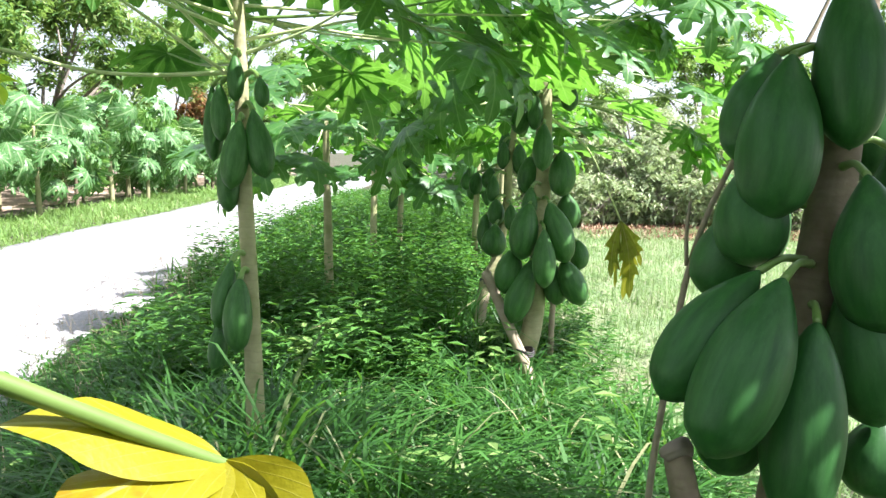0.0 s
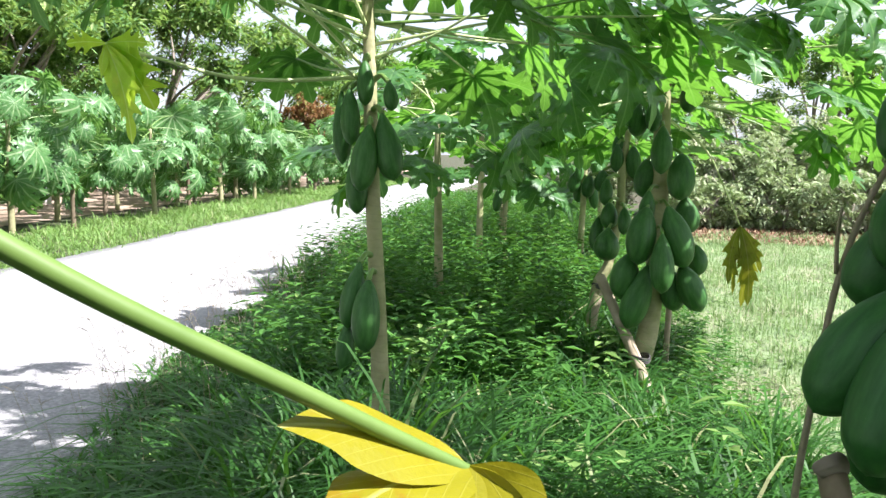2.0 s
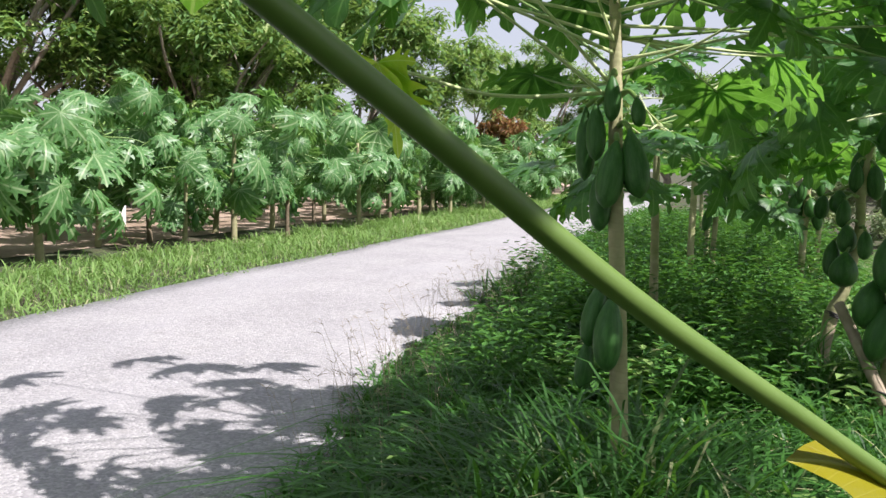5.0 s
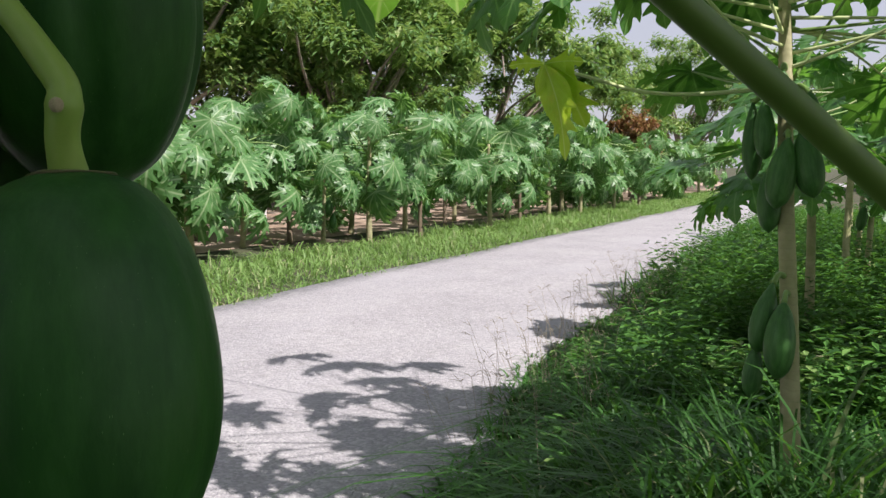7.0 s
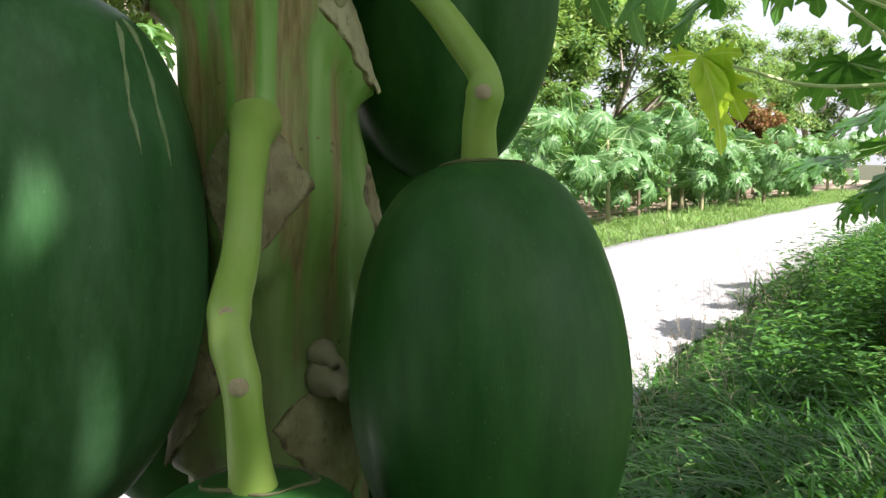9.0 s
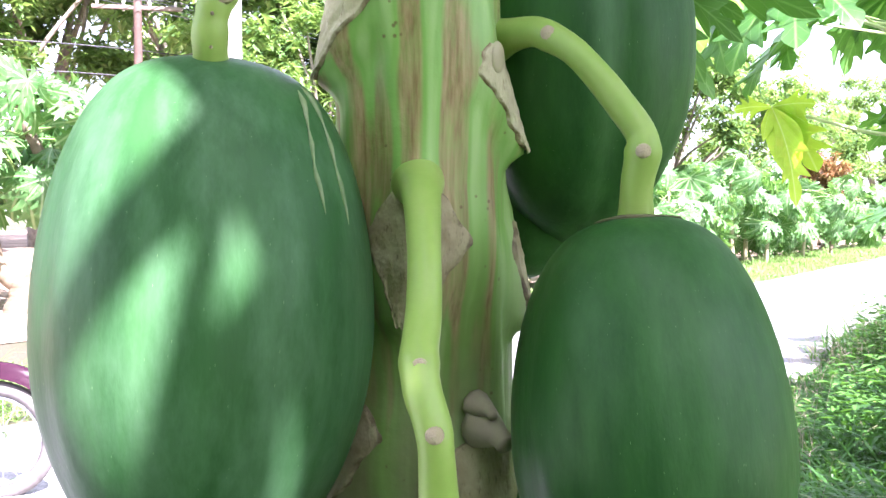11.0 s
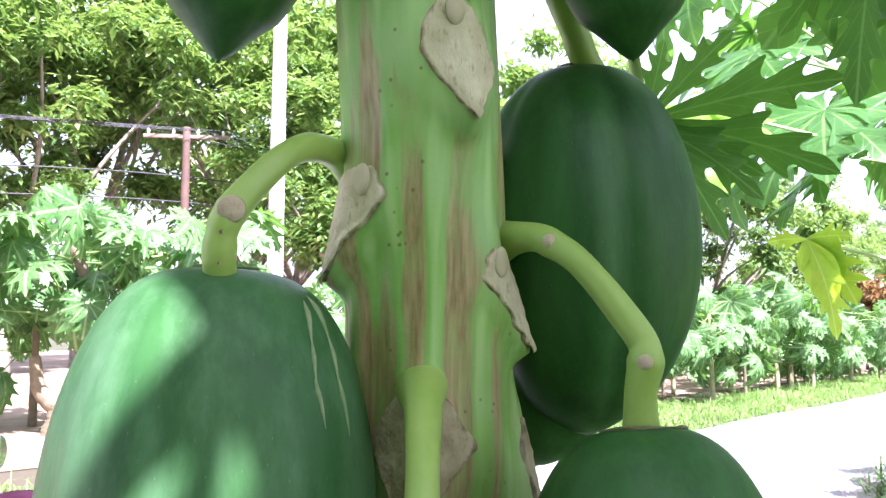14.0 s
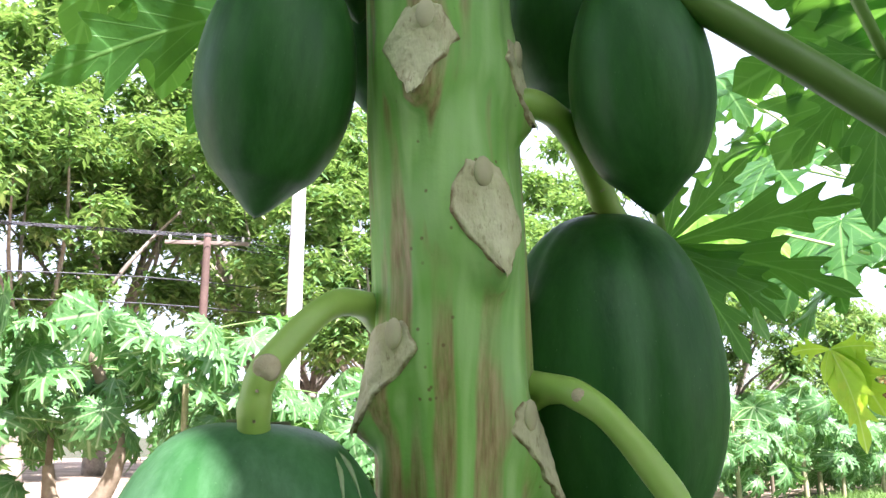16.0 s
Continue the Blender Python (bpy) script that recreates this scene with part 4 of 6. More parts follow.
    stalk("upper", [(-1.136, 0.098, 1.680), (-1.113, 0.104, 1.684), (-1.108, 0.121, 1.681), (-1.111, 0.141, 1.673), (-1.116, 0.162, 1.662), (-1.120, 0.183, 1.643)], [0.0080, 0.0070, 0.0064, 0.0064, 0.0068, 0.0074], ((4.4, 0.08),))
    stalk("high", [(-1.108, 0.075, 1.775), (-1.085, 0.10, 1.785), (-1.066, 0.122, 1.765), (-1.062, 0.129, 1.742)], [0.007, 0.006, 0.006, 0.007])
    stalk("high_sun", [(-1.145, 0.05, 1.77), (-1.162, 0.026, 1.785), (-1.172, 0.018, 1.77), (-1.176, 0.016, 1.746)], [0.007, 0.006, 0.006, 0.007])
    stalk("top_back", [(-1.125, 0.085, 1.815), (-1.120, 0.12, 1.825), (-1.118, 0.144, 1.793)], [0.006, 0.005, 0.006])
    stalk("top_side", [(-1.15, 0.07, 1.80), (-1.175, 0.074, 1.805), (-1.192, 0.077, 1.773)], [0.006, 0.005, 0.006])
    stalk("small", [(-1.145, 0.06, 1.80), (-1.165, 0.052, 1.808), (-1.174, 0.049, 1.788)], [0.005, 0.004, 0.005])
    stalk("hidden", [(-1.150, 0.135, 1.592), (-1.153, 0.170, 1.602), (-1.158, 0.20, 1.572)], [0.007, 0.006, 0.007])
    stalk("back", [(-1.185, 0.118, 1.470), (-1.235, 0.130, 1.487), (-1.259, 0.134, 1.452)], [0.007, 0.006, 0.007])
    stalk("low_back", [(-1.16, 0.15, 1.36), (-1.16, 0.185, 1.37), (-1.16, 0.20, 1.337)], [0.007, 0.006, 0.007])
    # brown rim of the dried calyx round the stalk, a little out from it
    for key, rad, lift in (("front", 0.0185, 0.0), ("lower", 0.0165, 0.0), ("sunny", 0.0125, 0.0), ("upper", 0.0105, 0.0)):
        ob = hung[key]
        skin = BVHTree.FromPolygons([ob.matrix_basis @ v.co for v in ob.data.vertices], [f.vertices[:] for f in ob.data.polygons])
        top = ob.matrix_basis.translation
        down = (ob.matrix_basis.to_3x3() @ Vector((0, 0, -1))).normalized()
        side = down.orthogonal().normalized()
        bm = bmesh.new()
        ring = []
        for k in range(27):
            a = k * 0.2417
            way = side * math.cos(a) + down.cross(side) * math.sin(a)
            r = rad * (1 + 0.06 * math.sin(5 * a + rad * 900) + 0.03 * math.sin(13 * a))
            hit = skin.ray_cast(top + way * r - down * 0.03, down)[0] or top + way * r
            ring.append(hit - down * 0.0003)
        tube(bm, ring, [0.0003, 0.0012, 0.0005, 0.0014, 0.0003, 0.0012, 0.0004], 6, True, None, 2)
        part("dried_calyx", bm, CALYX, ob, "dry tan ring of calyx remains")
        if key == "sunny":
            for line in ([(-1.160, 0.031, 1.520), (-1.147, 0.028, 1.509), (-1.141, 0.025, 1.492), (-1.138, 0.026, 1.475)], [(-1.160, 0.037, 1.526), (-1.150, 0.038, 1.511), (-1.143, 0.037, 1.491), (-1.141, 0.038, 1.471)]):
                bm = bmesh.new()
                path = []
                for q in curve_points(line, 8):
                    near, normal = skin.find_nearest(q)[:2]
                    path.append(near + normal * 0.0001)
                tube(bm, path, [0.0002, 0.0016, 0.0012, 0.0004, 0.0013, 0.0005, 0.0014, 0.0009, 0.0001], 6, True, lambda u, a: 0.35 + 0.65 * abs(math.cos(a)), 1)
                part("sap_streak", bm, SAP, ob, "dried pale run of sap")
    bm = bmesh.new()
    tube(bm, [(-1.122, 0.106, 1.384), (-1.109, 0.101, 1.383), (-1.103, 0.099, 1.380)], [0.010, 0.0048, 0.0040], 14)
    tube(bm, [(-1.124, 0.105, 1.393), (-1.114, 0.101, 1.393), (-1.110, 0.099, 1.391)], [0.007, 0.0030, 0.0020], 10)
    part("cut_stub", bm, STICK, tree, "tan stub of a cut fruit stalk")
    return tree


NEAR = build_near_tree()
CROWN = (-1.115, 0.04, 2.12)


def hanging_leaf(parent, center, tips, material, width=0.3, label="", name="leaf", sub=False, curl=0.25, face=None, first=None, twist=0.1, fine=False):
    """A drooping leaf whose lobes run from its centre to the given tips (offsets)."""
    bm = bmesh.new()
    uv = bm.loops.layers.uv.verify()
    c = Vector(center)
    for i, t in enumerate(tips):
        t = Vector(t)
        bow = Vector((t.x, t.y, 0)).normalized() if Vector((t.x, t.y, 0)).length > 0.01 else Vector((1, 0, 0))
        spine = [c + t * s + (bow * 0.5 + Vector((0, 0, 0.6))) * (curl * t.length * math.sin(math.pi * s) * 0.5) for s in [k / 9 for k in range(10)]]
        side = t.cross(Vector(face) if face else Vector((-0.6, -0.75, 0.25))).normalized()
        side = (side + Vector((twist * math.sin(i * 5), twist * math.cos(i * 3), twist * math.sin(i * 7 + 1) * 0.5))).normalized()
        add_lobe(bm, uv, spine, t.length * (first if first and i == 0 else width), side, sub, False, fine)
    return part(name, bm, material, parent, label)


CLEAR = (-0.52, -0.32, 0.46)      # a gap in the crown towards the sun


def near_crown():
    stem = [(-1.105, 0.065, 1.765), (-1.03, 0.145, 1.711), (-0.842, 0.346, 1.528), (-0.717, 0.479, 1.401), (-0.612, 0.593, 1.308), (-0.515, 0.698, 1.2235), (-0.494, 0.719, 1.2085)]
    bm = tube(bmesh.new(), stem, [0.0085, 0.0076, 0.0080, 0.0079, 0.0074, 0.0062, 0.0035], 18)
    old = part("leaf_stalk", bm, PETIOLE_NEAR, NEAR, "long smooth green drooping leaf stalk")
    hanging_leaf(old, (-0.500, 0.712, 1.215), [(-0.124, -0.118, 0.064), (-0.088, -0.145, -0.012), (-0.045, -0.16, -0.065), (0.01, -0.12, -0.13), (0.042, -0.05, -0.15), (0.06, 0.03, -0.15), (0.0, 0.07, -0.15)], LEAF_YELLOW, 0.24, "withering bright yellow papaya leaf", face=(-0.25, -0.6, 0.75), first=0.215, curl=0.3, twist=0.3, fine=True)
    # unseen leaves, added to shape the sun patches on the sunny fruit and trunk
    over = dict(face=(0, 0, 1), twist=0.0, curl=0.02, sub=None)
    stalk = part("leaf_stalk", petiole(bmesh.new(), CROWN, (-0.165, -0.082, 2.47), 0.010, 0.006, -0.10), PETIOLE, NEAR)
    hanging_leaf(stalk, (-0.165, -0.082, 2.47), [(-0.44, -0.015, 0.0), (-0.24, 0.20, -0.02), (0.05, 0.30, -0.05), (0.30, 0.10, -0.05), (0.25, -0.14, -0.04), (0.02, -0.22, -0.03)], LEAF, 0.135, first=0.121, **over)
    stalk = part("leaf_stalk", petiole(bmesh.new(), CROWN, (-0.432, 0.05, 2.50), 0.010, 0.006, -0.06), PETIOLE, NEAR)
    hanging_leaf(stalk, (-0.432, 0.05, 2.50), [(0.066, -0.29, -0.02), (0.22, -0.10, -0.03), (0.28, 0.08, -0.03), (0.12, 0.26, -0.04), (-0.10, 0.22, -0.04), (-0.13, -0.20, 0.0)], LEAF, 0.15, first=0.072, **over)
    stalk = part("leaf_stalk", tube(bmesh.new(), [CROWN, (-0.6, 0.14, 2.47), (-0.2, -0.05, 2.51), (-0.166, -0.256, 2.47)], [0.010, 0.008, 0.006, 0.005], 7), PETIOLE, NEAR)
    hanging_leaf(stalk, (-0.166, -0.256, 2.47), [(-0.297, 0.149, 0.0), (-0.192, 0.122, 0.0), (-0.11, 0.16, 0.0), (0.0, 0.22, -0.03), (0.22, 0.10, -0.05), (0.25, -0.08, -0.04), (0.06, -0.22, -0.03)], LEAF, 0.15, first=0.026, **over)
    for x, y, z, r in ((-0.275, 0.015, 2.520, 0.20), (-0.06, -0.02, 2.600, 0.22), (-0.37, 0.07, 2.580, 0.13)):
        stalk = part("leaf_stalk", petiole(bmesh.new(), CROWN, (x, y, z), 0.010, 0.005, -0.05), PETIOLE, NEAR)
        part("leaf", to_mesh("leaf", leaf_bm(bmesh.new(), 61, r, 0.3, 0.05, None, 9, 0.5), LEAF), None, stalk, m=Matrix.Translation((x, y, z)) @ pose(0, 0, 0, 0, 8, 5))
    add_leaf(NEAR, CROWN, (-0.74, 0.07, 2.500), 1, 0.24, 15)
    add_leaf(NEAR, CROWN, (-0.58, 0.05, 2.540), 2, 0.26, 12)
    add_leaf(NEAR, CROWN, (-0.73, -0.04, 2.380), 4, 0.16, 12)
    # leaves that hang into view from the crown
    low = part("leaf_stalk", petiole(bmesh.new(), (-1.118, 0.05, 1.98), (-1.343, 0.616, 1.733), 0.010, 0.006, -0.10), PETIOLE, NEAR)
    below = dict(face=(0.42, -0.62, -0.66), twist=0.12, curl=0.10, sub=True, fine=True)
    hanging_leaf(low, (-1.343, 0.616, 1.733), [(0.078, 0.05, 0.094), (0.160, 0.140, 0.045), (0.150, 0.140, -0.056), (0.09, 0.09, -0.058), (0.102, 0.058, -0.088), (0.075, 0.03, -0.13), (0.0, 0.045, 0.10), (-0.06, 0.06, 0.06), (-0.04, -0.02, -0.11)], LEAF, 0.175, "broad papaya leaf seen from below", **below)
    side = part("leaf_stalk", petiole(bmesh.new(), (-1.112, 0.04, 2.02), (-1.124, 0.674, 1.900), 0.010, 0.006, -0.08), PETIOLE, NEAR)
    hanging_leaf(side, (-1.124, 0.674, 1.900), [(-0.036, 0.028, -0.168), (-0.10, 0.0, -0.09), (0.02, 0.07, -0.17), (-0.09, -0.02, 0.02), (0.09, 0.10, -0.13), (0.12, 0.10, -0.03), (0.03, 0.13, 0.06)], LEAF, 0.20, "broad papaya leaf seen from below", **below)
    far_leaf = part("leaf_stalk", petiole(bmesh.new(), (-1.13, 0.06, 2.02), (-1.621, 0.295, 1.990), 0.010, 0.006, -0.08), PETIOLE, NEAR)
    hanging_leaf(far_leaf, (-1.621, 0.295, 1.990), [(-0.14, -0.185, -0.10), (-0.10, -0.165, 0.01), (-0.06, -0.09, 0.07), (-0.13, -0.02, -0.12), (0.03, -0.12, 0.05), (-0.10, 0.10, -0.08), (0.04, 0.13, 0.0)], LEAF, 0.22, "broad papaya leaf seen from below", **below)
    end = (-1.161, 0.943, 2.075)
    stalk = part("leaf_stalk", petiole(bmesh.new(), (-1.118, 0.05, 1.98), end, 0.010, 0.006, -0.06), PETIOLE, NEAR)
    part("leaf", to_mesh("leaf", leaf_bm(bmesh.new(), 8, 0.36, 0.5, 0.1, None, 9, 0.31, False, True), LEAF), None, stalk, "broad papaya leaf seen from below", Matrix.Translation(end) @ pose(0, 0, 0, 0, 0, 75) @ pose(0, 0, 0, -8, 44, 0))
    random_leaves(NEAR, (CROWN[0], CROWN[1], 2.2), 44, 9, (0.35, 1.15), (0.1, 0.6), (0.40, 0.50), clear=CLEAR)
    random_leaves(NEAR, (CROWN[0], CROWN[1], 2.3), 16, 19, (0.5, 1.2), (0.35, 0.8), (0.42, 0.50), avoid=((140, 345),), clear=CLEAR)


near_crown()

# ---- the slim papaya tree of the same row ----
T1 = [(-1.19, 3.27, -0.03), (-1.22, 3.352, 0.417), (-1.249, 3.414, 0.806), (-1.302, 3.52, 1.322), (-1.354, 3.657, 1.948), (-1.385, 3.72, 2.25)]


def build_slim_tree():
    tree = thing("papaya_tree", T1[0], "slim papaya tree with two bunches of long green fruit", "papaya tree", "papaya trees of the verge row")
    trunk_part(tree, T1, [0.046, 0.038, 0.034, 0.031, 0.027, 0.021], BARK, 20, 4)
    for i, v in enumerate((
        (-1.289, 3.419, 1.585, -1.319, 3.387, 1.316, 0.055), (-1.248, 3.457, 1.633, -1.191, 3.43, 1.361, 0.056),
        (-1.339, 3.526, 1.847, -1.331, 3.506, 1.662, 0.035), (-1.398, 3.51, 1.733, -1.384, 3.485, 1.503, 0.041),
        (-1.46, 3.607, 1.735, -1.446, 3.573, 1.422, 0.042), (-1.371, 3.501, 1.458, -1.355, 3.475, 1.22, 0.046),
        (-1.237, 3.523, 1.762, -1.219, 3.51, 1.641, 0.03), (-1.309, 3.356, 1.04, -1.352, 3.324, 0.771, 0.049),
        (-1.257, 3.292, 0.977, -1.262, 3.26, 0.693, 0.057), (-1.358, 3.356, 0.791, -1.371, 3.332, 0.591, 0.038),
    )):
        add_fruit(tree, v[:3], v[3:6], v[6], on_line(T1, v[2] + 0.03), i * 2)
    for i, (x, y, z, r, tilt) in enumerate((
        (-1.85, 2.55, 2.20, 0.42, 30), (-2.02, 2.0, 2.14, 0.46, 20), (-1.25, 2.75, 2.45, 0.40, 25), (-2.19, 2.45, 2.74, 0.40, 30), (-1.91, 2.78, 2.10, 0.36, 45), (-2.15, 2.75, 2.5, 0.4, 35), (-0.75, 3.55, 2.12, 0.38, 35), (-0.42, 3.85, 1.98, 0.40, 40),
        (-0.35, 3.30, 1.86, 0.36, 35), (-0.15, 3.6, 2.02, 0.34, 40), (-0.55, 3.2, 2.16, 0.34, 30), (-1.0, 3.9, 2.4, 0.4, 20), (-1.5, 3.4, 2.5, 0.38, 15), (-1.1, 3.15, 2.45, 0.38, 20),
        (-1.85, 4.15, 1.92, 0.36, 40), (-1.0, 4.35, 1.85, 0.38, 35), (-1.65, 4.3, 2.3, 0.38, 30), (-2.05, 3.55, 2.3, 0.4, 35), (-2.1, 2.65, 2.16, 0.36, 45),
    )):
        add_leaf(tree, on_line(T1, 1.74 + 0.03 * (i * 7 % 19)), (x, y, z), 40 + i, r, tilt, LEAF_YOUNG if i in (1, 2) else None)
    random_leaves(tree, (-1.385, 3.72, 2.25), 16, 77, (0.5, 1.1), (0.05, 0.6), (0.36, 0.44), avoid=((238, 285),))
    random_leaves(tree, (-1.37, 3.69, 2.10), 13, 277, (0.7, 1.35), (-0.1, 0.35), (0.38, 0.46), avoid=((95, 320),))
    random_leaves(tree, (-1.39, 3.73, 2.35), 14, 177, (0.3, 1.3), (0.5, 1.0), (0.40, 0.48), avoid=((250, 285),))
    stem = part("leaf_stalk", tube(bmesh.new(), [(-1.34, 3.63, 1.79), (-1.62, 3.40, 1.755), (-1.765, 3.14, 1.748), (-1.855, 2.82, 1.776), (-1.935, 2.595, 1.805)], [0.010, 0.008, 0.007, 0.006, 0.005], 9), PETIOLE_PALE, tree)
    hub = (-1.935, 2.595, 1.805)
    limp = dict(face=(-0.30, -0.93, 0.2), twist=0.25, curl=0.16, fine=True, label="yellowing papaya leaf hanging limp")
    hanging_leaf(stem, hub, [(0.086, -0.006, -0.318), (0.118, 0.088, -0.208), (0.129, 0.025, 0.002), (-0.095, -0.068, -0.010)], LEAF_LIME, 0.34, sub=True, first=0.24, **limp)
    hanging_leaf(stem, hub, [(0.070, 0.01, -0.245), (0.040, 0.03, -0.215), (-0.035, 0.026, -0.107), (0.09, 0.06, -0.13), (0.10, 0.05, -0.06)], LEAF_LIME, 0.24, sub=None, **limp)
    return tree


build_slim_tree()

# ---- the heavy papaya tree held up by a stake, and the one close behind it ----
T2 = [(-0.17, 5.43, -0.05), (-0.021, 5.563, 0.429), (0.022, 5.76, 1.256), (0.028, 5.894, 1.996), (0.036, 5.974, 2.3)]
T2B = [(-0.40, 6.44, -0.03), (-0.354, 6.457, 0.486), (-0.27, 6.484, 0.685), (-0.197, 6.635, 1.09), (-0.185, 6.77, 1.387), (-0.117, 6.919, 1.85)]


def build_heavy_tree():
    tree = thing("papaya_tree", T2[0], "leaning papaya tree heavily laden with green fruit", "papaya tree", "papaya trees of the second row")
    trunk_part(tree, T2, [0.075, 0.062, 0.056, 0.05, 0.036], BARK, 20, 6)
    for i, v in enumerate((
        (-0.072, 5.441, 1.162, -0.117, 5.399, 0.814, 0.091), (0.05, 5.449, 1.171, 0.163, 5.414, 0.797, 0.091), (0.016, 5.329, 1.016, 0.024, 5.289, 0.657, 0.074),
        (0.145, 5.465, 0.811, 0.271, 5.441, 0.532, 0.081), (-0.159, 5.504, 0.872, -0.213, 5.469, 0.587, 0.089), (-0.052, 5.453, 0.808, -0.168, 5.401, 0.413, 0.088),
        (0.139, 5.642, 1.489, 0.134, 5.609, 1.199, 0.086), (0.011, 5.552, 1.656, 0.007, 5.519, 1.361, 0.067), (0.174, 5.715, 1.224, 0.204, 5.689, 0.98, 0.081),
        (0.258, 5.735, 0.91, 0.277, 5.714, 0.716, 0.063), (-0.035, 5.722, 1.844, -0.042, 5.696, 1.62, 0.051), (-0.119, 5.813, 1.805, -0.14, 5.788, 1.592, 0.063),
        (0.174, 5.845, 1.934, 0.189, 5.825, 1.747, 0.059),
    )):
        add_fruit(tree, v[:3], v[3:6], v[6], on_line(T2, v[2] + 0.04), i * 2 + 1)
    for i, v in enumerate(((0.111, 5.554, 0.76, 0.116, 5.531, 0.512, 0.079), (0.131, 5.906, 2.049, 0.133, 5.892, 1.90, 0.06), (-0.05, 5.738, 1.999, -0.046, 5.72, 1.837, 0.044), (-0.06, 5.52, 1.26, -0.075, 5.50, 1.05, 0.05), (-0.06, 5.80, 1.45, -0.08, 5.80, 1.2, 0.07))):
        add_fruit(tree, v[:3], v[3:6], v[6], on_line(T2, v[2] + 0.04), i + 30)
    crown = Vector((0.03, 5.93, 2.02))
    for i, (x, y, z, r, tilt) in enumerate((
        (0.95, 5.45, 1.86, 0.42, 30), (0.95, 5.75, 1.62, 0.40, 30), (1.05, 6.0, 1.50, 0.40, 35), (-0.85, 5.55, 1.62, 0.42, 45), (-0.25, 5.05, 2.15, 0.46, 30),
        (0.35, 5.05, 2.12, 0.44, 30), (-0.7, 5.6, 2.25, 0.42, 25), (0.6, 5.5, 2.45, 0.42, 20), (-0.3, 6.6, 2.3, 0.4, 20), (0.7, 6.5, 2.2, 0.4, 30), (-0.9, 6.2, 2.0, 0.42, 35), (0.0, 5.4, 2.6, 0.4, 15), (1.1, 6.2, 2.2, 0.4, 25), (-0.55, 5.25, 1.9, 0.40, 40), (1.3, 6.3, 1.95, 0.42, 35), (1.45, 6.7, 1.7, 0.42, 40), (1.25, 5.5, 2.15, 0.42, 30), (0.75, 6.9, 1.85, 0.4, 35), (0.85, 5.1, 2.35, 0.42, 30), (1.0, 5.3, 2.62, 0.42, 30), (1.35, 5.9, 2.45, 0.42, 35), (0.55, 5.0, 2.65, 0.40, 25),
    )):
        add_leaf(tree, crown + Vector((0, 0, 0.02 * i - 0.2)), (x, y, z), 70 + i, r, tilt)
    random_leaves(tree, (0.036, 5.974, 2.3), 20, 78, (0.5, 1.15), (-0.2, 0.6), (0.38, 0.46))
    random_leaves(tree, (0.04, 5.98, 2.4), 14, 178, (0.3, 1.3), (0.5, 1.0), (0.40, 0.48))
    stem = part("leaf_stalk", tube(bmesh.new(), [(0.05, 5.85, 1.72), (0.32, 6.0, 1.52), (0.50, 6.2, 1.22), (0.62, 6.36, 1.0)], [0.009, 0.007, 0.006, 0.005], 8), PETIOLE_PALE, tree)
    hanging_leaf(stem, (0.625, 6.37, 0.99), [(0.03, 0.0, -0.58), (-0.06, 0.0, -0.42), (0.10, 0.02, -0.45), (0.16, 0.02, -0.33), (-0.02, 0.05, -0.5), (0.07, -0.05, -0.56)], LEAF_DRY, 0.15, "withered olive-brown leaf hanging from its stalk", sub=True, curl=0.2, twist=0.4)
    return tree


def build_behind_tree():
    tree = thing("papaya_tree", T2B[0], "papaya tree with a bunch of small green fruit", "papaya tree", "papaya trees of the second row")
    trunk_part(tree, T2B, [0.046, 0.040, 0.036, 0.033, 0.030, 0.022], BARK, 16, 7)
    for i, v in enumerate((
        (-0.279, 6.534, 1.129, -0.275, 6.511, 0.928, 0.065), (-0.171, 6.436, 1.094, -0.171, 6.414, 0.9, 0.05), (-0.28, 6.413, 0.952, -0.291, 6.385, 0.709, 0.095), (-0.354, 6.617, 1.012, -0.37, 6.587, 0.756, 0.058),
        (-0.11, 6.792, 1.539, -0.092, 6.765, 1.293, 0.061), (-0.228, 6.787, 1.559, -0.232, 6.762, 1.343, 0.052), (-0.328, 6.758, 1.359, -0.337, 6.738, 1.186, 0.061), (-0.429, 6.848, 1.317, -0.447, 6.827, 1.141, 0.053),
        (-0.21, 6.85, 1.65, -0.22, 6.83, 1.45, 0.05), (-0.30, 6.60, 1.30, -0.31, 6.58, 1.10, 0.05),
    )):
        add_fruit(tree, v[:3], v[3:6], v[6], on_line(T2B, v[2] + 0.03), i + 3)
    random_leaves(tree, (-0.12, 6.9, 1.85), 17, 14, (0.5, 1.05), (-0.3, 0.5), (0.36, 0.46))
    return tree


build_heavy_tree()
build_behind_tree()


def stake(name, pts, radii, label, mat=WOOD_STAKE, seg=12, tie=None):
    ob = thing(name, pts[0], label, "stake")
    part("pole", tube(bmesh.new(), pts, radii, seg), mat, ob)
    if tie:
        bm = bmesh.new()
        for k in range(3):
            c = Vector(tie[0]) + Vector((0, 0, 0.012 * k))
            tube(bm, [c + Vector((math.cos(a) * tie[1], math.sin(a) * tie[1], 0.01 * math.sin(a * 2))) for a in [i * 0.628 for i in range(11)]], [0.006, 0.006], 6, False, None, 3)
        part("tie", bm, BLACK, ob, "black rubber strip tied round the stake")
    return ob


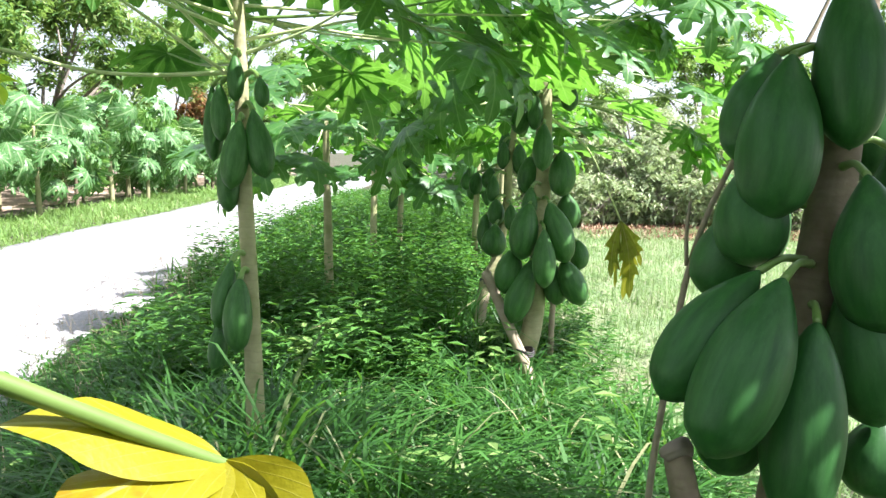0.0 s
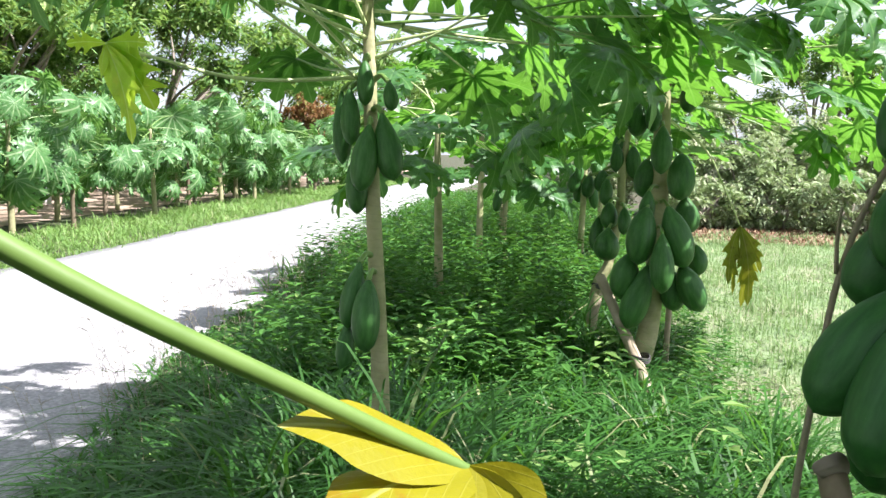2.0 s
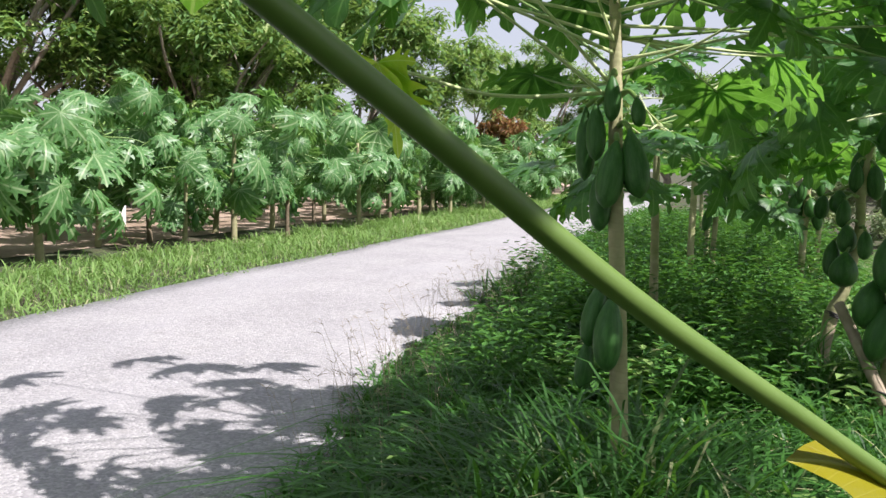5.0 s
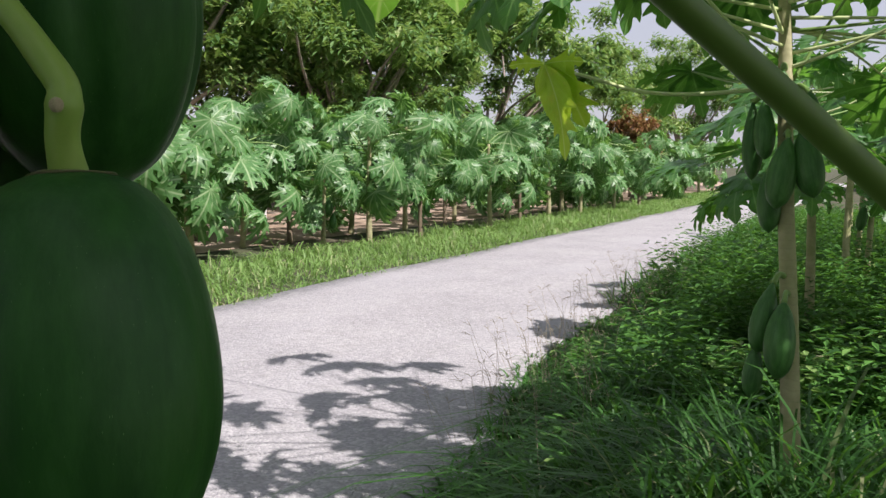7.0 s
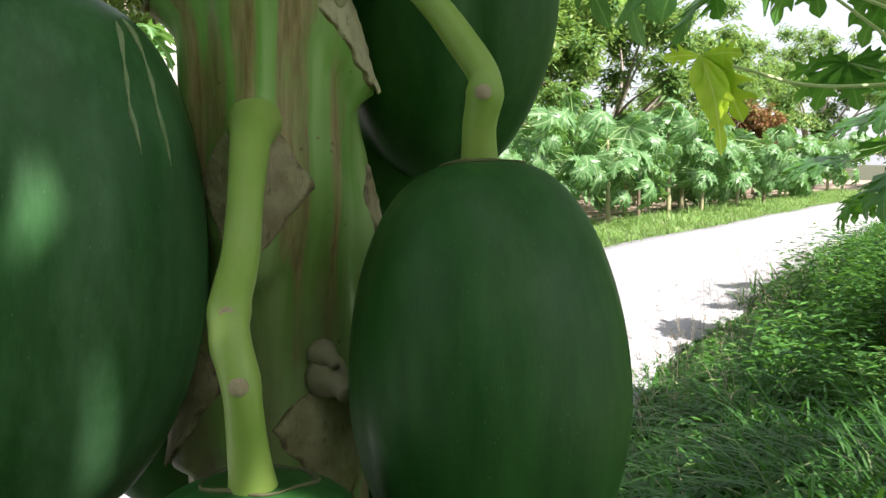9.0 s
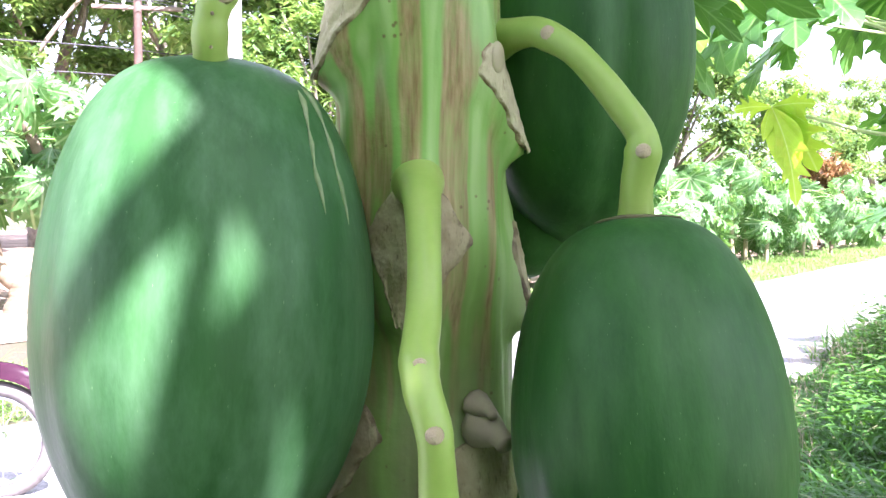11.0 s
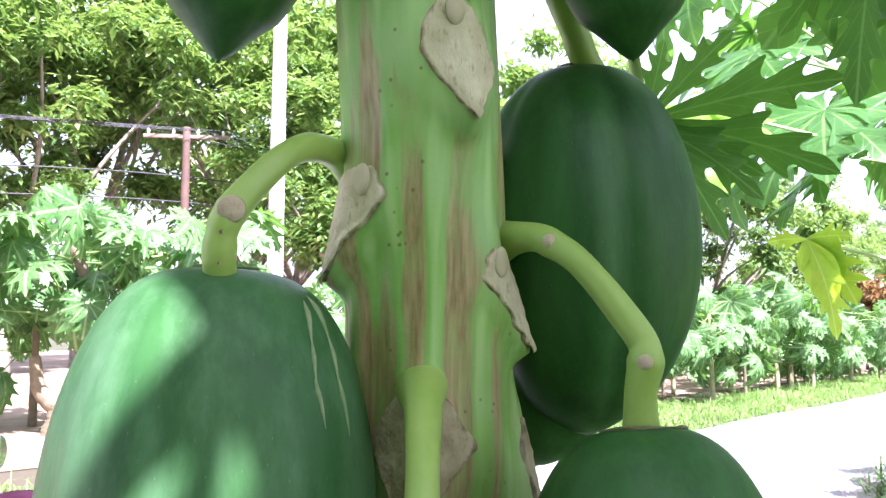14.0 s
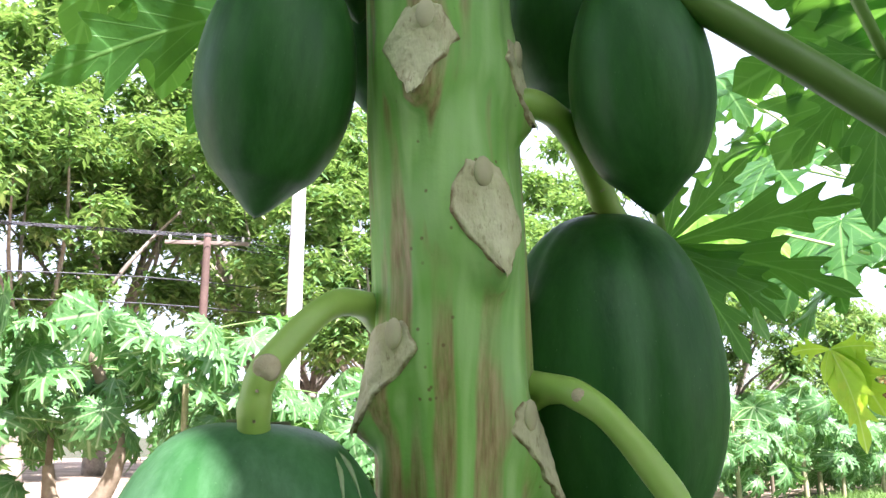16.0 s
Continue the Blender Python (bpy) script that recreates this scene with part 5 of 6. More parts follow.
stake("support_stake", [(0.01, 5.09, -0.03), (-0.09, 5.30, 0.20), (-0.20, 5.48, 0.42), (-0.335, 5.735, 0.68)], [0.036, 0.034, 0.033, 0.032], "peeled wooden stake propping the laden papaya tree", tie=((-0.085, 5.36, 0.23), 0.06))
stake("support_stake", [(0.10, 5.76, -0.03), (0.105, 5.77, 0.25), (0.115, 5.78, 0.55)], [0.022, 0.02, 0.02], "short upright wooden stake behind the laden tree")
stake("support_stake", [(-0.45, 6.30, 0.0), (-0.37, 6.42, 0.3), (-0.30, 6.55, 0.62)], [0.04, 0.036, 0.033], "wooden stake propping the papaya tree behind", tie=((-0.33, 6.47, 0.5), 0.055))

# ---- the papaya tree at the edge of the lawn ----
TR = [(0.40, 2.22, -0.03), (0.547, 2.398, 0.60), (0.573, 2.44, 0.913), (0.64, 2.518, 1.234), (0.71, 2.593, 1.679), (0.742, 2.63, 1.9), (0.77, 2.66, 2.35)]


def build_lawn_tree():
    tree = thing("papaya_tree", TR[0], "papaya tree packed with big dark green fruit", "papaya tree", "papaya trees of the second row")
    trunk_part(tree, TR, [0.085, 0.075, 0.07, 0.066, 0.06, 0.052, 0.036], BARK_BROWN, 24, 8)
    big = [fruit_mesh("papaya", FRUIT, 1.32, 0.46, 0.38, 0.018, 0.16, 60, 48, 21, 0.03), fruit_mesh("papaya", FRUIT, 1.26, 0.44, 0.40, 0.022, 0.15, 60, 48, 22, 0.08), fruit_mesh("papaya", FRUIT, 1.38, 0.48, 0.40, 0.016, 0.18, 60, 48, 23, -0.05)]
    for i, v in enumerate((
        (0.496, 2.416, 1.744, 0.441, 2.363, 1.309, 0.108), (0.492, 2.538, 1.758, 0.397, 2.498, 1.452, 0.086), (0.65, 2.451, 1.976, 0.65, 2.397, 1.496, 0.097),
        (0.409, 2.458, 1.453, 0.422, 2.428, 1.174, 0.1), (0.446, 2.567, 1.323, 0.322, 2.532, 1.079, 0.089), (0.421, 2.347, 1.175, 0.158, 2.244, 0.849, 0.095),
        (0.453, 2.248, 1.169, 0.241, 2.087, 0.753, 0.113), (0.539, 2.241, 1.06, 0.497, 2.181, 0.549, 0.105), (0.678, 2.341, 1.432, 0.725, 2.298, 1.021, 0.118),
        (0.678, 2.384, 1.188, 0.751, 2.341, 0.763, 0.107), (0.435, 2.411, 0.834, 0.347, 2.379, 0.604, 0.093), (0.794, 2.426, 0.777, 0.783, 2.398, 0.537, 0.101),
    )):
        add_fruit(tree, v[:3], v[3:6], v[6], on_line(TR, v[2]), i, big[i % 3])
    for i, v in enumerate(((0.86, 2.62, 1.5, 0.92, 2.62, 1.12, 0.1), (0.80, 2.76, 1.75, 0.86, 2.80, 1.4, 0.09), (0.56, 2.74, 1.45, 0.5, 2.80, 1.1, 0.1), (0.85, 2.50, 1.95, 0.92, 2.46, 1.6, 0.08))):
        add_fruit(tree, v[:3], v[3:6], v[6], on_line(TR, v[2]), i, big[i % 3])
    for i, (x, y, z, r) in enumerate(((1.32, 2.05, 2.25, 0.37), (1.02, 1.88, 2.32, 0.35), (1.5, 2.35, 2.3, 0.37), (1.15, 2.35, 2.6, 0.35))):
        add_leaf(tree, (0.76, 2.65, 2.3), (x, y, z), 210 + i, r, 8)
    random_leaves(tree, (0.77, 2.66, 2.35), 26, 18, (0.6, 1.15), (0.0, 0.6), (0.38, 0.46), avoid=((0, 60),))
    # unseen upper canopy, added only to shade the verge below
    random_leaves(tree, (0.78, 2.67, 2.62), 16, 318, (0.6, 1.5), (0.0, 0.5), (0.42, 0.50), avoid=((0, 75), (290, 360)))
    random_leaves(tree, (0.78, 2.67, 2.45), 15, 118, (0.3, 1.2), (0.4, 0.9), (0.40, 0.48), avoid=((0, 75), (290, 360)))
    return tree


build_lawn_tree()
ob = thing("cut_stake", (0.30, 2.0, -0.03), "short leaning wooden stake with a sawn top", "stake")
part("pole", tube(bmesh.new(), [(0.33, 1.90, -0.03), (0.26, 2.05, 0.35), (0.195, 2.2, 0.725)], [0.046, 0.040, 0.034], 18, True, lambda u, a: 1 + 0.05 * math.sin(3 * a + 2 * u) + 0.04 * math.sin(7 * a)), BARK_BROWN, ob)
part("sawn_end", tube(bmesh.new(), [(0.2005, 2.188, 0.706), (0.195, 2.199, 0.722), (0.188, 2.206, 0.738), (0.184, 2.210, 0.745)], [0.036, 0.046, 0.045, 0.034], 20, True, lambda u, a: 1 + 0.10 * math.sin(2 * a + 1) + 0.06 * math.sin(5 * a + 3 * u), 3), OLD_WOOD, ob, "ragged weathered sawn end")
ob = thing("stick", (0.17, 2.55, -0.03), "thin crooked dry stem with side twigs", "stick")
part("stem", tube(bmesh.new(), [(0.165, 2.545, -0.03), (0.196, 2.557, 0.478), (0.235, 2.591, 0.76), (0.303, 2.639, 1.147), (0.414, 2.678, 1.433), (0.625, 2.731, 1.788), (0.72, 2.76, 1.98)], [0.012, 0.011, 0.0105, 0.0095, 0.0085, 0.007, 0.005], 9), STICK, ob)
part("twig", tube(bmesh.new(), [(0.293, 2.639, 1.147), (0.285, 2.62, 1.25), (0.29, 2.61, 1.34)], [0.007, 0.006, 0.004], 7), STICK, ob)
part("twig", tube(bmesh.new(), [(0.414, 2.678, 1.433), (0.47, 2.66, 1.47), (0.52, 2.65, 1.49)], [0.006, 0.005, 0.003], 7), STICK, ob)


# ---- further trees of the rows ----
def simple_tree(base, height, lean, leaves, seed, label, group, fruits=6, radius=0.04, leaf=(0.36, 0.46), fruit_z=0.72, spread=(0.45, 1.1)):
    rnd = random.Random(seed)
    x, y = base
    line = [(x, y, -0.03), (x + lean[0] * 0.5, y + lean[1] * 0.5, height * 0.5), (x + lean[0], y + lean[1], height)]
    tree = thing("papaya_tree", line[0], label, "papaya tree", group)
    trunk_part(tree, line, [radius, radius * 0.85, radius * 0.6], BARK, 14, seed)
    top = Vector(line[-1])
    for i in range(fruits):
        a = i * 2.4 + seed
        z = height * fruit_z + rnd.uniform(-0.15, 0.2)
        at = on_line(line, z)
        r = rnd.uniform(0.05, 0.075)
        t = at + Vector((math.cos(a), math.sin(a), 0)) * (radius + r * 0.8)
        b = t + Vector((math.cos(a) * 0.05, math.sin(a) * 0.05, -rnd.uniform(0.2, 0.32)))
        add_fruit(tree, t, b, r, at + Vector((0, 0, 0.05)), i + seed)
    random_leaves(tree, top, leaves + 15, seed + 60, spread, (-0.5, 0.5), leaf)
    return tree


simple_tree((-1.60, 6.90), 1.75, (-0.06, 0.12), 14, 3, "papaya tree with bare trunk beside the road", "papaya trees of the verge row", 0)
simple_tree((-1.61, 9.40), 2.25, (0.0, 0.15), 15, 4, "papaya tree with a small high bunch of fruit", "papaya trees of the verge row", 7, fruit_z=0.88)
simple_tree((-1.56, 11.45), 1.6, (0.05, 0.1), 13, 5, "young papaya tree in the tall grass", "papaya trees of the verge row", 4)
simple_tree((-1.9, 14.5), 2.2, (0.05, 0.1), 13, 6, "papaya tree in the tall grass", "papaya trees of the verge row", 4)
simple_tree((-2.3, 18.0), 2.3, (-0.1, 0.0), 13, 7, "papaya tree in the tall grass", "papaya trees of the verge row", 4)
simple_tree((-0.53, 10.0), 1.9, (0.05, 0.05), 14, 8, "papaya tree with clustered green fruit", "papaya trees of the second row", 9, fruit_z=0.68)
simple_tree((-0.3, 13.0), 2.2, (0.05, 0.05), 14, 9, "papaya tree with clustered green fruit", "papaya trees of the second row", 8)
simple_tree((-0.2, 16.5), 2.4, (0.05, 0.05), 13, 10, "papaya tree with clustered green fruit", "papaya trees of the second row", 6)
# trees from here on are out of view, added to block sky and sun
simple_tree((-0.2, -1.75), 1.6, (0.0, -0.05), 34, 22, "unseen low leafy papaya tree added for shade, verge row", "papaya trees of the verge row", 3, spread=(0.4, 0.8))
simple_tree((-0.95, -1.95), 1.95, (0.0, -0.05), 22, 21, "unseen leafy papaya tree added for shade, verge row", "papaya trees of the verge row", 5, spread=(0.5, 0.95))
simple_tree((-1.0, -3.9), 2.2, (0.05, 0.05), 14, 13, "unseen papaya tree added for shade, verge row", "papaya trees of the verge row", 5)
simple_tree((0.62, -1.25), 2.0, (0.05, 0.05), 34, 15, "unseen papaya tree added for shade, second row", "papaya trees of the second row", 5)
simple_tree((0.9, -4.4), 2.3, (0.05, 0.05), 18, 16, "unseen papaya tree added for shade, second row", "papaya trees of the second row", 5)
simple_tree((-0.9, -6.8), 2.3, (0.05, 0.05), 16, 17, "unseen papaya tree added for shade, verge row", "papaya trees of the verge row", 5)
simple_tree((2.9, -2.6), 2.4, (0.05, 0.05), 18, 19, "unseen papaya tree added for shade, third row", "papaya trees of the third row", 5)
simple_tree((3.1, 1.0), 2.4, (0.05, 0.05), 18, 20, "unseen papaya tree added for shade, third row", "papaya trees of the third row", 5)


# ---- papaya plantation across the road ----
def plantation_crown(seed, leaves):
    rnd = random.Random(seed)
    bm = bmesh.new()
    for i in range(leaves):
        a = i * 2.399963 + rnd.uniform(-0.3, 0.3)
        low = rnd.random() ** 1.4
        l = rnd.uniform(0.4, 1.0)
        base = Vector((0, 0, 0.10 - 1.05 * low))
        end = base + Vector((math.cos(a) * l, math.sin(a) * l, rnd.uniform(-0.25, 0.5)))
        old = len(bm.faces)
        petiole(bm, base, end, 0.013, 0.006, rnd.uniform(-0.08, 0.02), 5)
        bm.faces.ensure_lookup_table()
        for f in bm.faces[old:]:
            f.material_index = 1
        leaf_bm(bm, seed * 100 + i, rnd.uniform(0.34, 0.58), rnd.uniform(0.4, 1.3), 0.0, leaf_pose(end, end - base, rnd.uniform(5, 85), rnd.uniform(-45, 45)), 9, 0.31, True)
    return to_mesh("crown", bm, (LEAF_FAR_SHEEN, PETIOLE))


CROWNS = [plantation_crown(300 + i, 21 + 2 * (i % 3)) for i in range(5)]


def plantation_tree(x, y, height, seed, forked=False, scale=1.0, fruits=4):
    rnd = random.Random(seed)
    label = "forked old papaya tree on bare earth" if forked else "bushy papaya tree with drooping leaves across the road"
    tree = thing("papaya_tree", (x, y, -0.03), label, "papaya tree", "papaya trees of the plantation")
    lean = Vector((rnd.uniform(-0.12, 0.12), rnd.uniform(-0.12, 0.12), height))
    top = Vector((x, y, -0.03)) + lean
    if forked:
        trunk_part(tree, [(x, y, -0.05), (x, y, 0.2), (x, y, 0.42)], [0.34, 0.22, 0.19], BARK_BROWN, 16, seed)
        trunk_part(tree, [(x, y, 0.3), (x + 0.25, y + 0.3, 0.75), (x + 0.33, y + 0.38, 1.5), top], [0.16, 0.13, 0.11, 0.07], BARK_BROWN, 14, seed + 1, "limb")
        trunk_part(tree, [(x, y, 0.3), (x - 0.25, y - 0.25, 0.6), (x - 0.3, y - 0.32, 1.1)], [0.15, 0.11, 0.08], BARK_BROWN, 14, seed + 2, "limb")
    else:
        trunk_part(tree, [(x, y, -0.05), Vector((x, y, 0)).lerp(top, 0.5), top], [0.055 * scale, 0.043 * scale, 0.03 * scale], BARK if seed % 3 else BARK_BROWN, 12, seed)
    crown = CROWNS[seed % len(CROWNS)]
    m = Matrix.Translation(top) @ pose(0, 0, 0, rnd.uniform(-8, 8), rnd.uniform(-8, 8), rnd.uniform(0, 360)) @ Matrix.Diagonal((scale * 1.12, scale * 1.12, scale * 1.12, 1))
    part("crown", crown, None, tree, m=m)
    for i in range(fruits):
        a = i * 2.4 + seed
        r = rnd.uniform(0.06, 0.08)
        t = top + Vector((math.cos(a) * 0.14, math.sin(a) * 0.14, -0.45 - 0.1 * i * rnd.random()))
        b = t + Vector((0, 0, -0.28))
        part("fruit", FRUITS[i % 3], None, tree, m=aim(t, b) @ Matrix.Diagonal((r, r, 0.28, 1)))
    return tree


rnd = random.Random(99)
for x, y, h, s in ((-10.35, 9.1, 1.75, 1.15), (-10.1, 11.9, 1.3, 0.8), (-10.1, 13.3, 2.0, 1.1), (-9.65, 14.4, 1.5, 0.9), (-9.55, 17.2, 1.9, 1.05), (-10.1, 21.8, 2.3, 1.2), (-9.9, 23.6, 1.8, 1.0), (-9.95, 26.6, 2.0, 1.1), (-10.1, 29.7, 2.0, 1.1), (-10.6, 34, 2.1, 1.2), (-10.9, 38.6, 2.1, 1.2), (-9.9, 19.5, 1.7, 0.9), (-11.3, 43, 2.3, 1.3), (-12, 49, 2.4, 1.4)):
    plantation_tree(x, y, h, int(y * 10), False, s)
for i in range(19):
    plantation_tree(-11.2 + rnd.uniform(-0.4, 0.4), 7.2 + i * 1.75 + rnd.uniform(-0.4, 0.4), rnd.uniform(1.2, 2.4), 900 + i, False, rnd.uniform(0.8, 1.3), 2)
for i in range(12):
    plantation_tree(-12.9 + rnd.uniform(-0.5, 0.5), 8.0 + i * 3.0 + rnd.uniform(-0.6, 0.6), rnd.uniform(1.8, 2.5), 500 + i, False, rnd.uniform(1.0, 1.3))
for i in range(11):
    plantation_tree(-15.5 + rnd.uniform(-0.6, 0.6), 5.5 + i * 3.3 + rnd.uniform(-0.6, 0.6), rnd.uniform(1.9, 2.6), 600 + i, False, rnd.uniform(1.1, 1.4))
for i in range(5):
    plantation_tree(-13.2 - 2.6 * (i % 2) + rnd.uniform(-0.4, 0.4), 6.6 - i * 1.9, rnd.uniform(2.8, 3.3), 700 + i, False, 1.35)
plantation_tree(-13.7, 5.3, 2.9, 812, True, 1.35)

# ---- tall broad-leaved trees behind ----
def tree_crown(seed, leaves, size, mat, leaf=0.2):
    """Clumps of drooping leaves round the branch ends."""
    r = np.random.RandomState(seed)
    clumps = 95 if leaves > 15000 else 130
    d = r.normal(0, 1, (clumps, 3))
    d /= np.linalg.norm(d, axis=1)[:, None]
    far = r.uniform(0.55, 1.0, clumps)[:, None]
    c = d * far * np.array(size)
    c += 0.12 * np.array(size) * np.sin(c * 1.7 + seed)
    who = r.randint(0, clumps, leaves)
    spot = c[who] + r.normal(0, 1, (leaves, 3)) * np.array(size) * 0.055
    a = r.uniform(0, 2 * math.pi, leaves)
    dip = r.uniform(-0.9, 0.25, leaves)
    out = np.stack([np.cos(a), np.sin(a), dip], 1)
    out /= np.linalg.norm(out, axis=1)[:, None]
    side = np.stack([-np.sin(a), np.cos(a), r.uniform(-0.5, 0.5, leaves)], 1)
    l = leaf * r.uniform(0.7, 1.4, leaves)[:, None]
    co = np.stack([spot, spot + out * l * 0.5 + side * l * 0.17, spot + out * l - np.array([0, 0, 0.15]) * l, spot + out * l * 0.5 - side * l * 0.17], 1).reshape(-1, 3)
    f = (np.arange(leaves) * 4)[:, None] + np.arange(4)
    me = bpy.data.meshes.new("crown")
    me.from_pydata(co.tolist(), [], f.tolist())
    me.materials.append(mat)
    return smooth(me, False), c


BIG = [tree_crown(70 + i, 21000, (3.8, 3.8, 2.9), TREE_LEAF, 0.23) for i in range(3)]


def big_tree(x, y, z, scale, seed, mat_mesh=None, label="tall dark green broad-leaved tree"):
    me, clumps = mat_mesh or BIG[seed % 3]
    rnd = random.Random(seed)
    tree = thing("tree", (x, y, -0.03), label, "tree", "trees behind the plantation")
    mid = Vector((x, y, z))
    spin = pose(0, 0, 0, 0, 0, rnd.uniform(0, 360)) @ Matrix.Diagonal((scale, scale, scale * rnd.uniform(0.9, 1.15), 1))
    fork = Vector((x + rnd.uniform(-0.3, 0.3), y + rnd.uniform(-0.3, 0.3), z * 0.30))
    part("trunk", tube(bmesh.new(), [(x, y, -0.1), (x + rnd.uniform(-0.2, 0.2), y, z * 0.15), fork], [0.24 * scale, 0.19 * scale, 0.15 * scale], 12), MANGO_BARK, tree)
    for k in range(16):
        end = mid + spin.to_3x3() @ Vector(clumps[k * 5])
        part("limb", tube(bmesh.new(), [fork - Vector((0, 0, 0.2)), fork.lerp(end, 0.5) + Vector((rnd.uniform(-0.5, 0.5), rnd.uniform(-0.5, 0.5), 0.3)), end], [0.075 * scale, 0.045 * scale, 0.018], 7), MANGO_BARK, tree)
    part("crown", me, None, tree, m=Matrix.Translation(mid) @ spin)
    return tree


for i, (x, y, z, s) in enumerate((
    (-17.5, 33, 5.6, 1.3), (-19.5, 25, 6.2, 1.4), (-22, 18.5, 7.0, 1.45), (-16, 41, 4.0, 1.0), (-24, 30, 9.0, 1.8),
    (-29, 19, 10.0, 1.75), (-31, 10.5, 9.6, 1.65), (-28, 3, 9.0, 1.6), (-26, -5, 8.6, 1.6), (-36, 26, 12.0, 2.2), (-38, 8, 13.0, 2.1), (-35, 15, 14.5, 1.9), (-33, 1, 13.5, 1.8),
    (-17, 22, 4.7, 1.05), (-19.5, 29.5, 5.0, 1.2), (-22.5, 22.5, 5.2, 1.25),
    (-14, 50, 5.6, 1.2), (-8.5, 58, 5.0, 1.3), (-3, 60, 4.6, 1.25), (3, 52, 4.2, 1.1), (10, 44, 4.4, 1.2), (17, 36, 4.6, 1.3),
)):
    big_tree(x, y, z, s, 40 + i)
RED_CROWN = tree_crown(91, 3500, (1.3, 1.3, 1.2), REDDISH, 0.2)
big_tree(-11.5, 33.5, 2.6, 1.0, 71, RED_CROWN, "small tree with reddish brown dying leaves")


# ---- hedge, litter and bushes beyond the lawn ----
def bush(x, y, z, seed, size, label, mat=HEDGE_LEAF, leaves=12500, leaf=0.105, shape=None):
    rnd = random.Random(seed)
    ob = thing("bush", (x, y, -0.03), label, "bush", "bushes beyond the lawn")
    me, clumps = shape or tree_crown(seed, leaves, size, mat, leaf)
    part("crown", me, None, ob, m=Matrix.Translation((x, y, z)))
    for k in range(7):
        end = Vector((x, y, z)) + Vector(clumps[k * 13])
        part("stem", tube(bmesh.new(), [(x + rnd.uniform(-0.3, 0.3), y + rnd.uniform(-0.3, 0.3), -0.05), Vector((x, y, z)).lerp(end, 0.4), end], [0.035, 0.025, 0.01], 6), MANGO_BARK, ob)
    return ob


for i in range(8):
    bush(2.6 + i * 1.55, 19.3 - 0.35 * i + (i % 2) * 0.7, 0.95 + 0.15 * (i % 3), 120 + i, (1.15, 0.9, 0.95), "straggly grey-green bush of a hedge")
LOW_BUSH = [tree_crown(150 + k, 7000, (1.1, 0.8, 0.62), HEDGE_LEAF, 0.11) for k in range(2)]
for i in range(9):
    bush(1.9 + i * 1.35, 18.55 - 0.33 * i + (i % 2) * 0.35, 0.50 + 0.08 * (i % 3), 180 + i, None, "low grey-green bush in front of the hedge", shape=LOW_BUSH[i % 2])
TALL_BUSH = [tree_crown(140 + k, 12500, (1.5, 1.2, 1.35), HEDGE_LEAF, 0.13) for k in range(2)]
for i in range(13):
    bush(-0.2 + i * 1.75, 22.4 - 0.3 * i + (i % 3) * 0.5, 1.3 + 0.2 * (i % 3), 160 + i, None, "dense tall bush behind the hedge", shape=TALL_BUSH[i % 2])
p = scatter(5200, 1.4, 9.5, 15.3, 18.6, 61, lambda x, y: True, -0.01)
blades("leaf_litter", LITTER, p, NPR.uniform(0.05, 0.12, len(p)), 0.05, 1.6, "fallen brown leaves under the hedge", "leaf litter", 62, 2, 0.25)


# ---- posts, poles and wires ----
def white_post(x, y, w, h):
    ob = thing("post", (x, y, -0.03), "white painted square concrete post", "post", "white posts in the plantation")
    part("shaft", box(bmesh.new(), (w, w, h), Matrix.Translation((x, y, h / 2 - 0.03)), 0.015), WHITE, ob)
    part("cap", box(bmesh.new(), (w * 1.12, w * 1.12, 0.05), Matrix.Translation((x, y, h)), 0.012), WHITE, ob)
    return ob


for x, y in ((-14.1, 14.7), (-14.4, 20.5), (-14.8, 26.5), (-15.3, 33)):
    white_post(x, y, 0.27, 1.05)

ob = thing("utility_pole", (-18.0, 12.0, -0.03), "tall tapered white concrete utility pole", "utility pole")
part("shaft", tube(bmesh.new(), [(-18.0, 12.0, -0.1), (-18.0, 12.0, 4), (-18.0, 12.0, 9.4)], [0.21, 0.19, 0.16], 16), CONCRETE, ob)
POLE = Vector((-25.05, 13.6, 0))
ob = thing("utility_pole", POLE, "weathered wooden utility pole with a crossarm", "utility pole")
part("shaft", tube(bmesh.new(), [POLE - Vector((0, 0, 0.1)), POLE + Vector((0, 0, 4)), POLE + Vector((0, 0, 7.75))], [0.16, 0.14, 0.12], 12), POLE_WOOD, ob)
ARM = Vector((0.62, 0.78, 0)).normalized()
part("crossarm", box(bmesh.new(), (2.6, 0.10, 0.12), Matrix.Translation(POLE + Vector((0, 0, 7.45))) @ Matrix.Rotation(math.atan2(ARM.y, ARM.x), 4, "Z"), 0.012), OLD_WOOD, ob)
for k in range(4):
    q = POLE + ARM * (-1.15 + 0.75 * k) + Vector((0, 0, 7.51))
    part("insulator", tube(bmesh.new(), [q, q + Vector((0, 0, 0.08)), q + Vector((0, 0, 0.16))], [0.03, 0.05, 0.03], 10), WHITE, ob)
ob = thing("power_lines", POLE + Vector((0, 0, 7.6)), "dark sagging power lines", "power lines")
for k in range(4):
    q = POLE + ARM * (-1.15 + 0.75 * k) + Vector((0, 0, 7.66))
    for way in (Vector((-9, -26, 0.3)), Vector((3, 32, -0.4))):
        part("wire", tube(bmesh.new(), [q, q + way * 0.5 - Vector((0, 0, 0.5)), q + way], [0.014, 0.014], 5, False, None, 10), WIRE, ob)
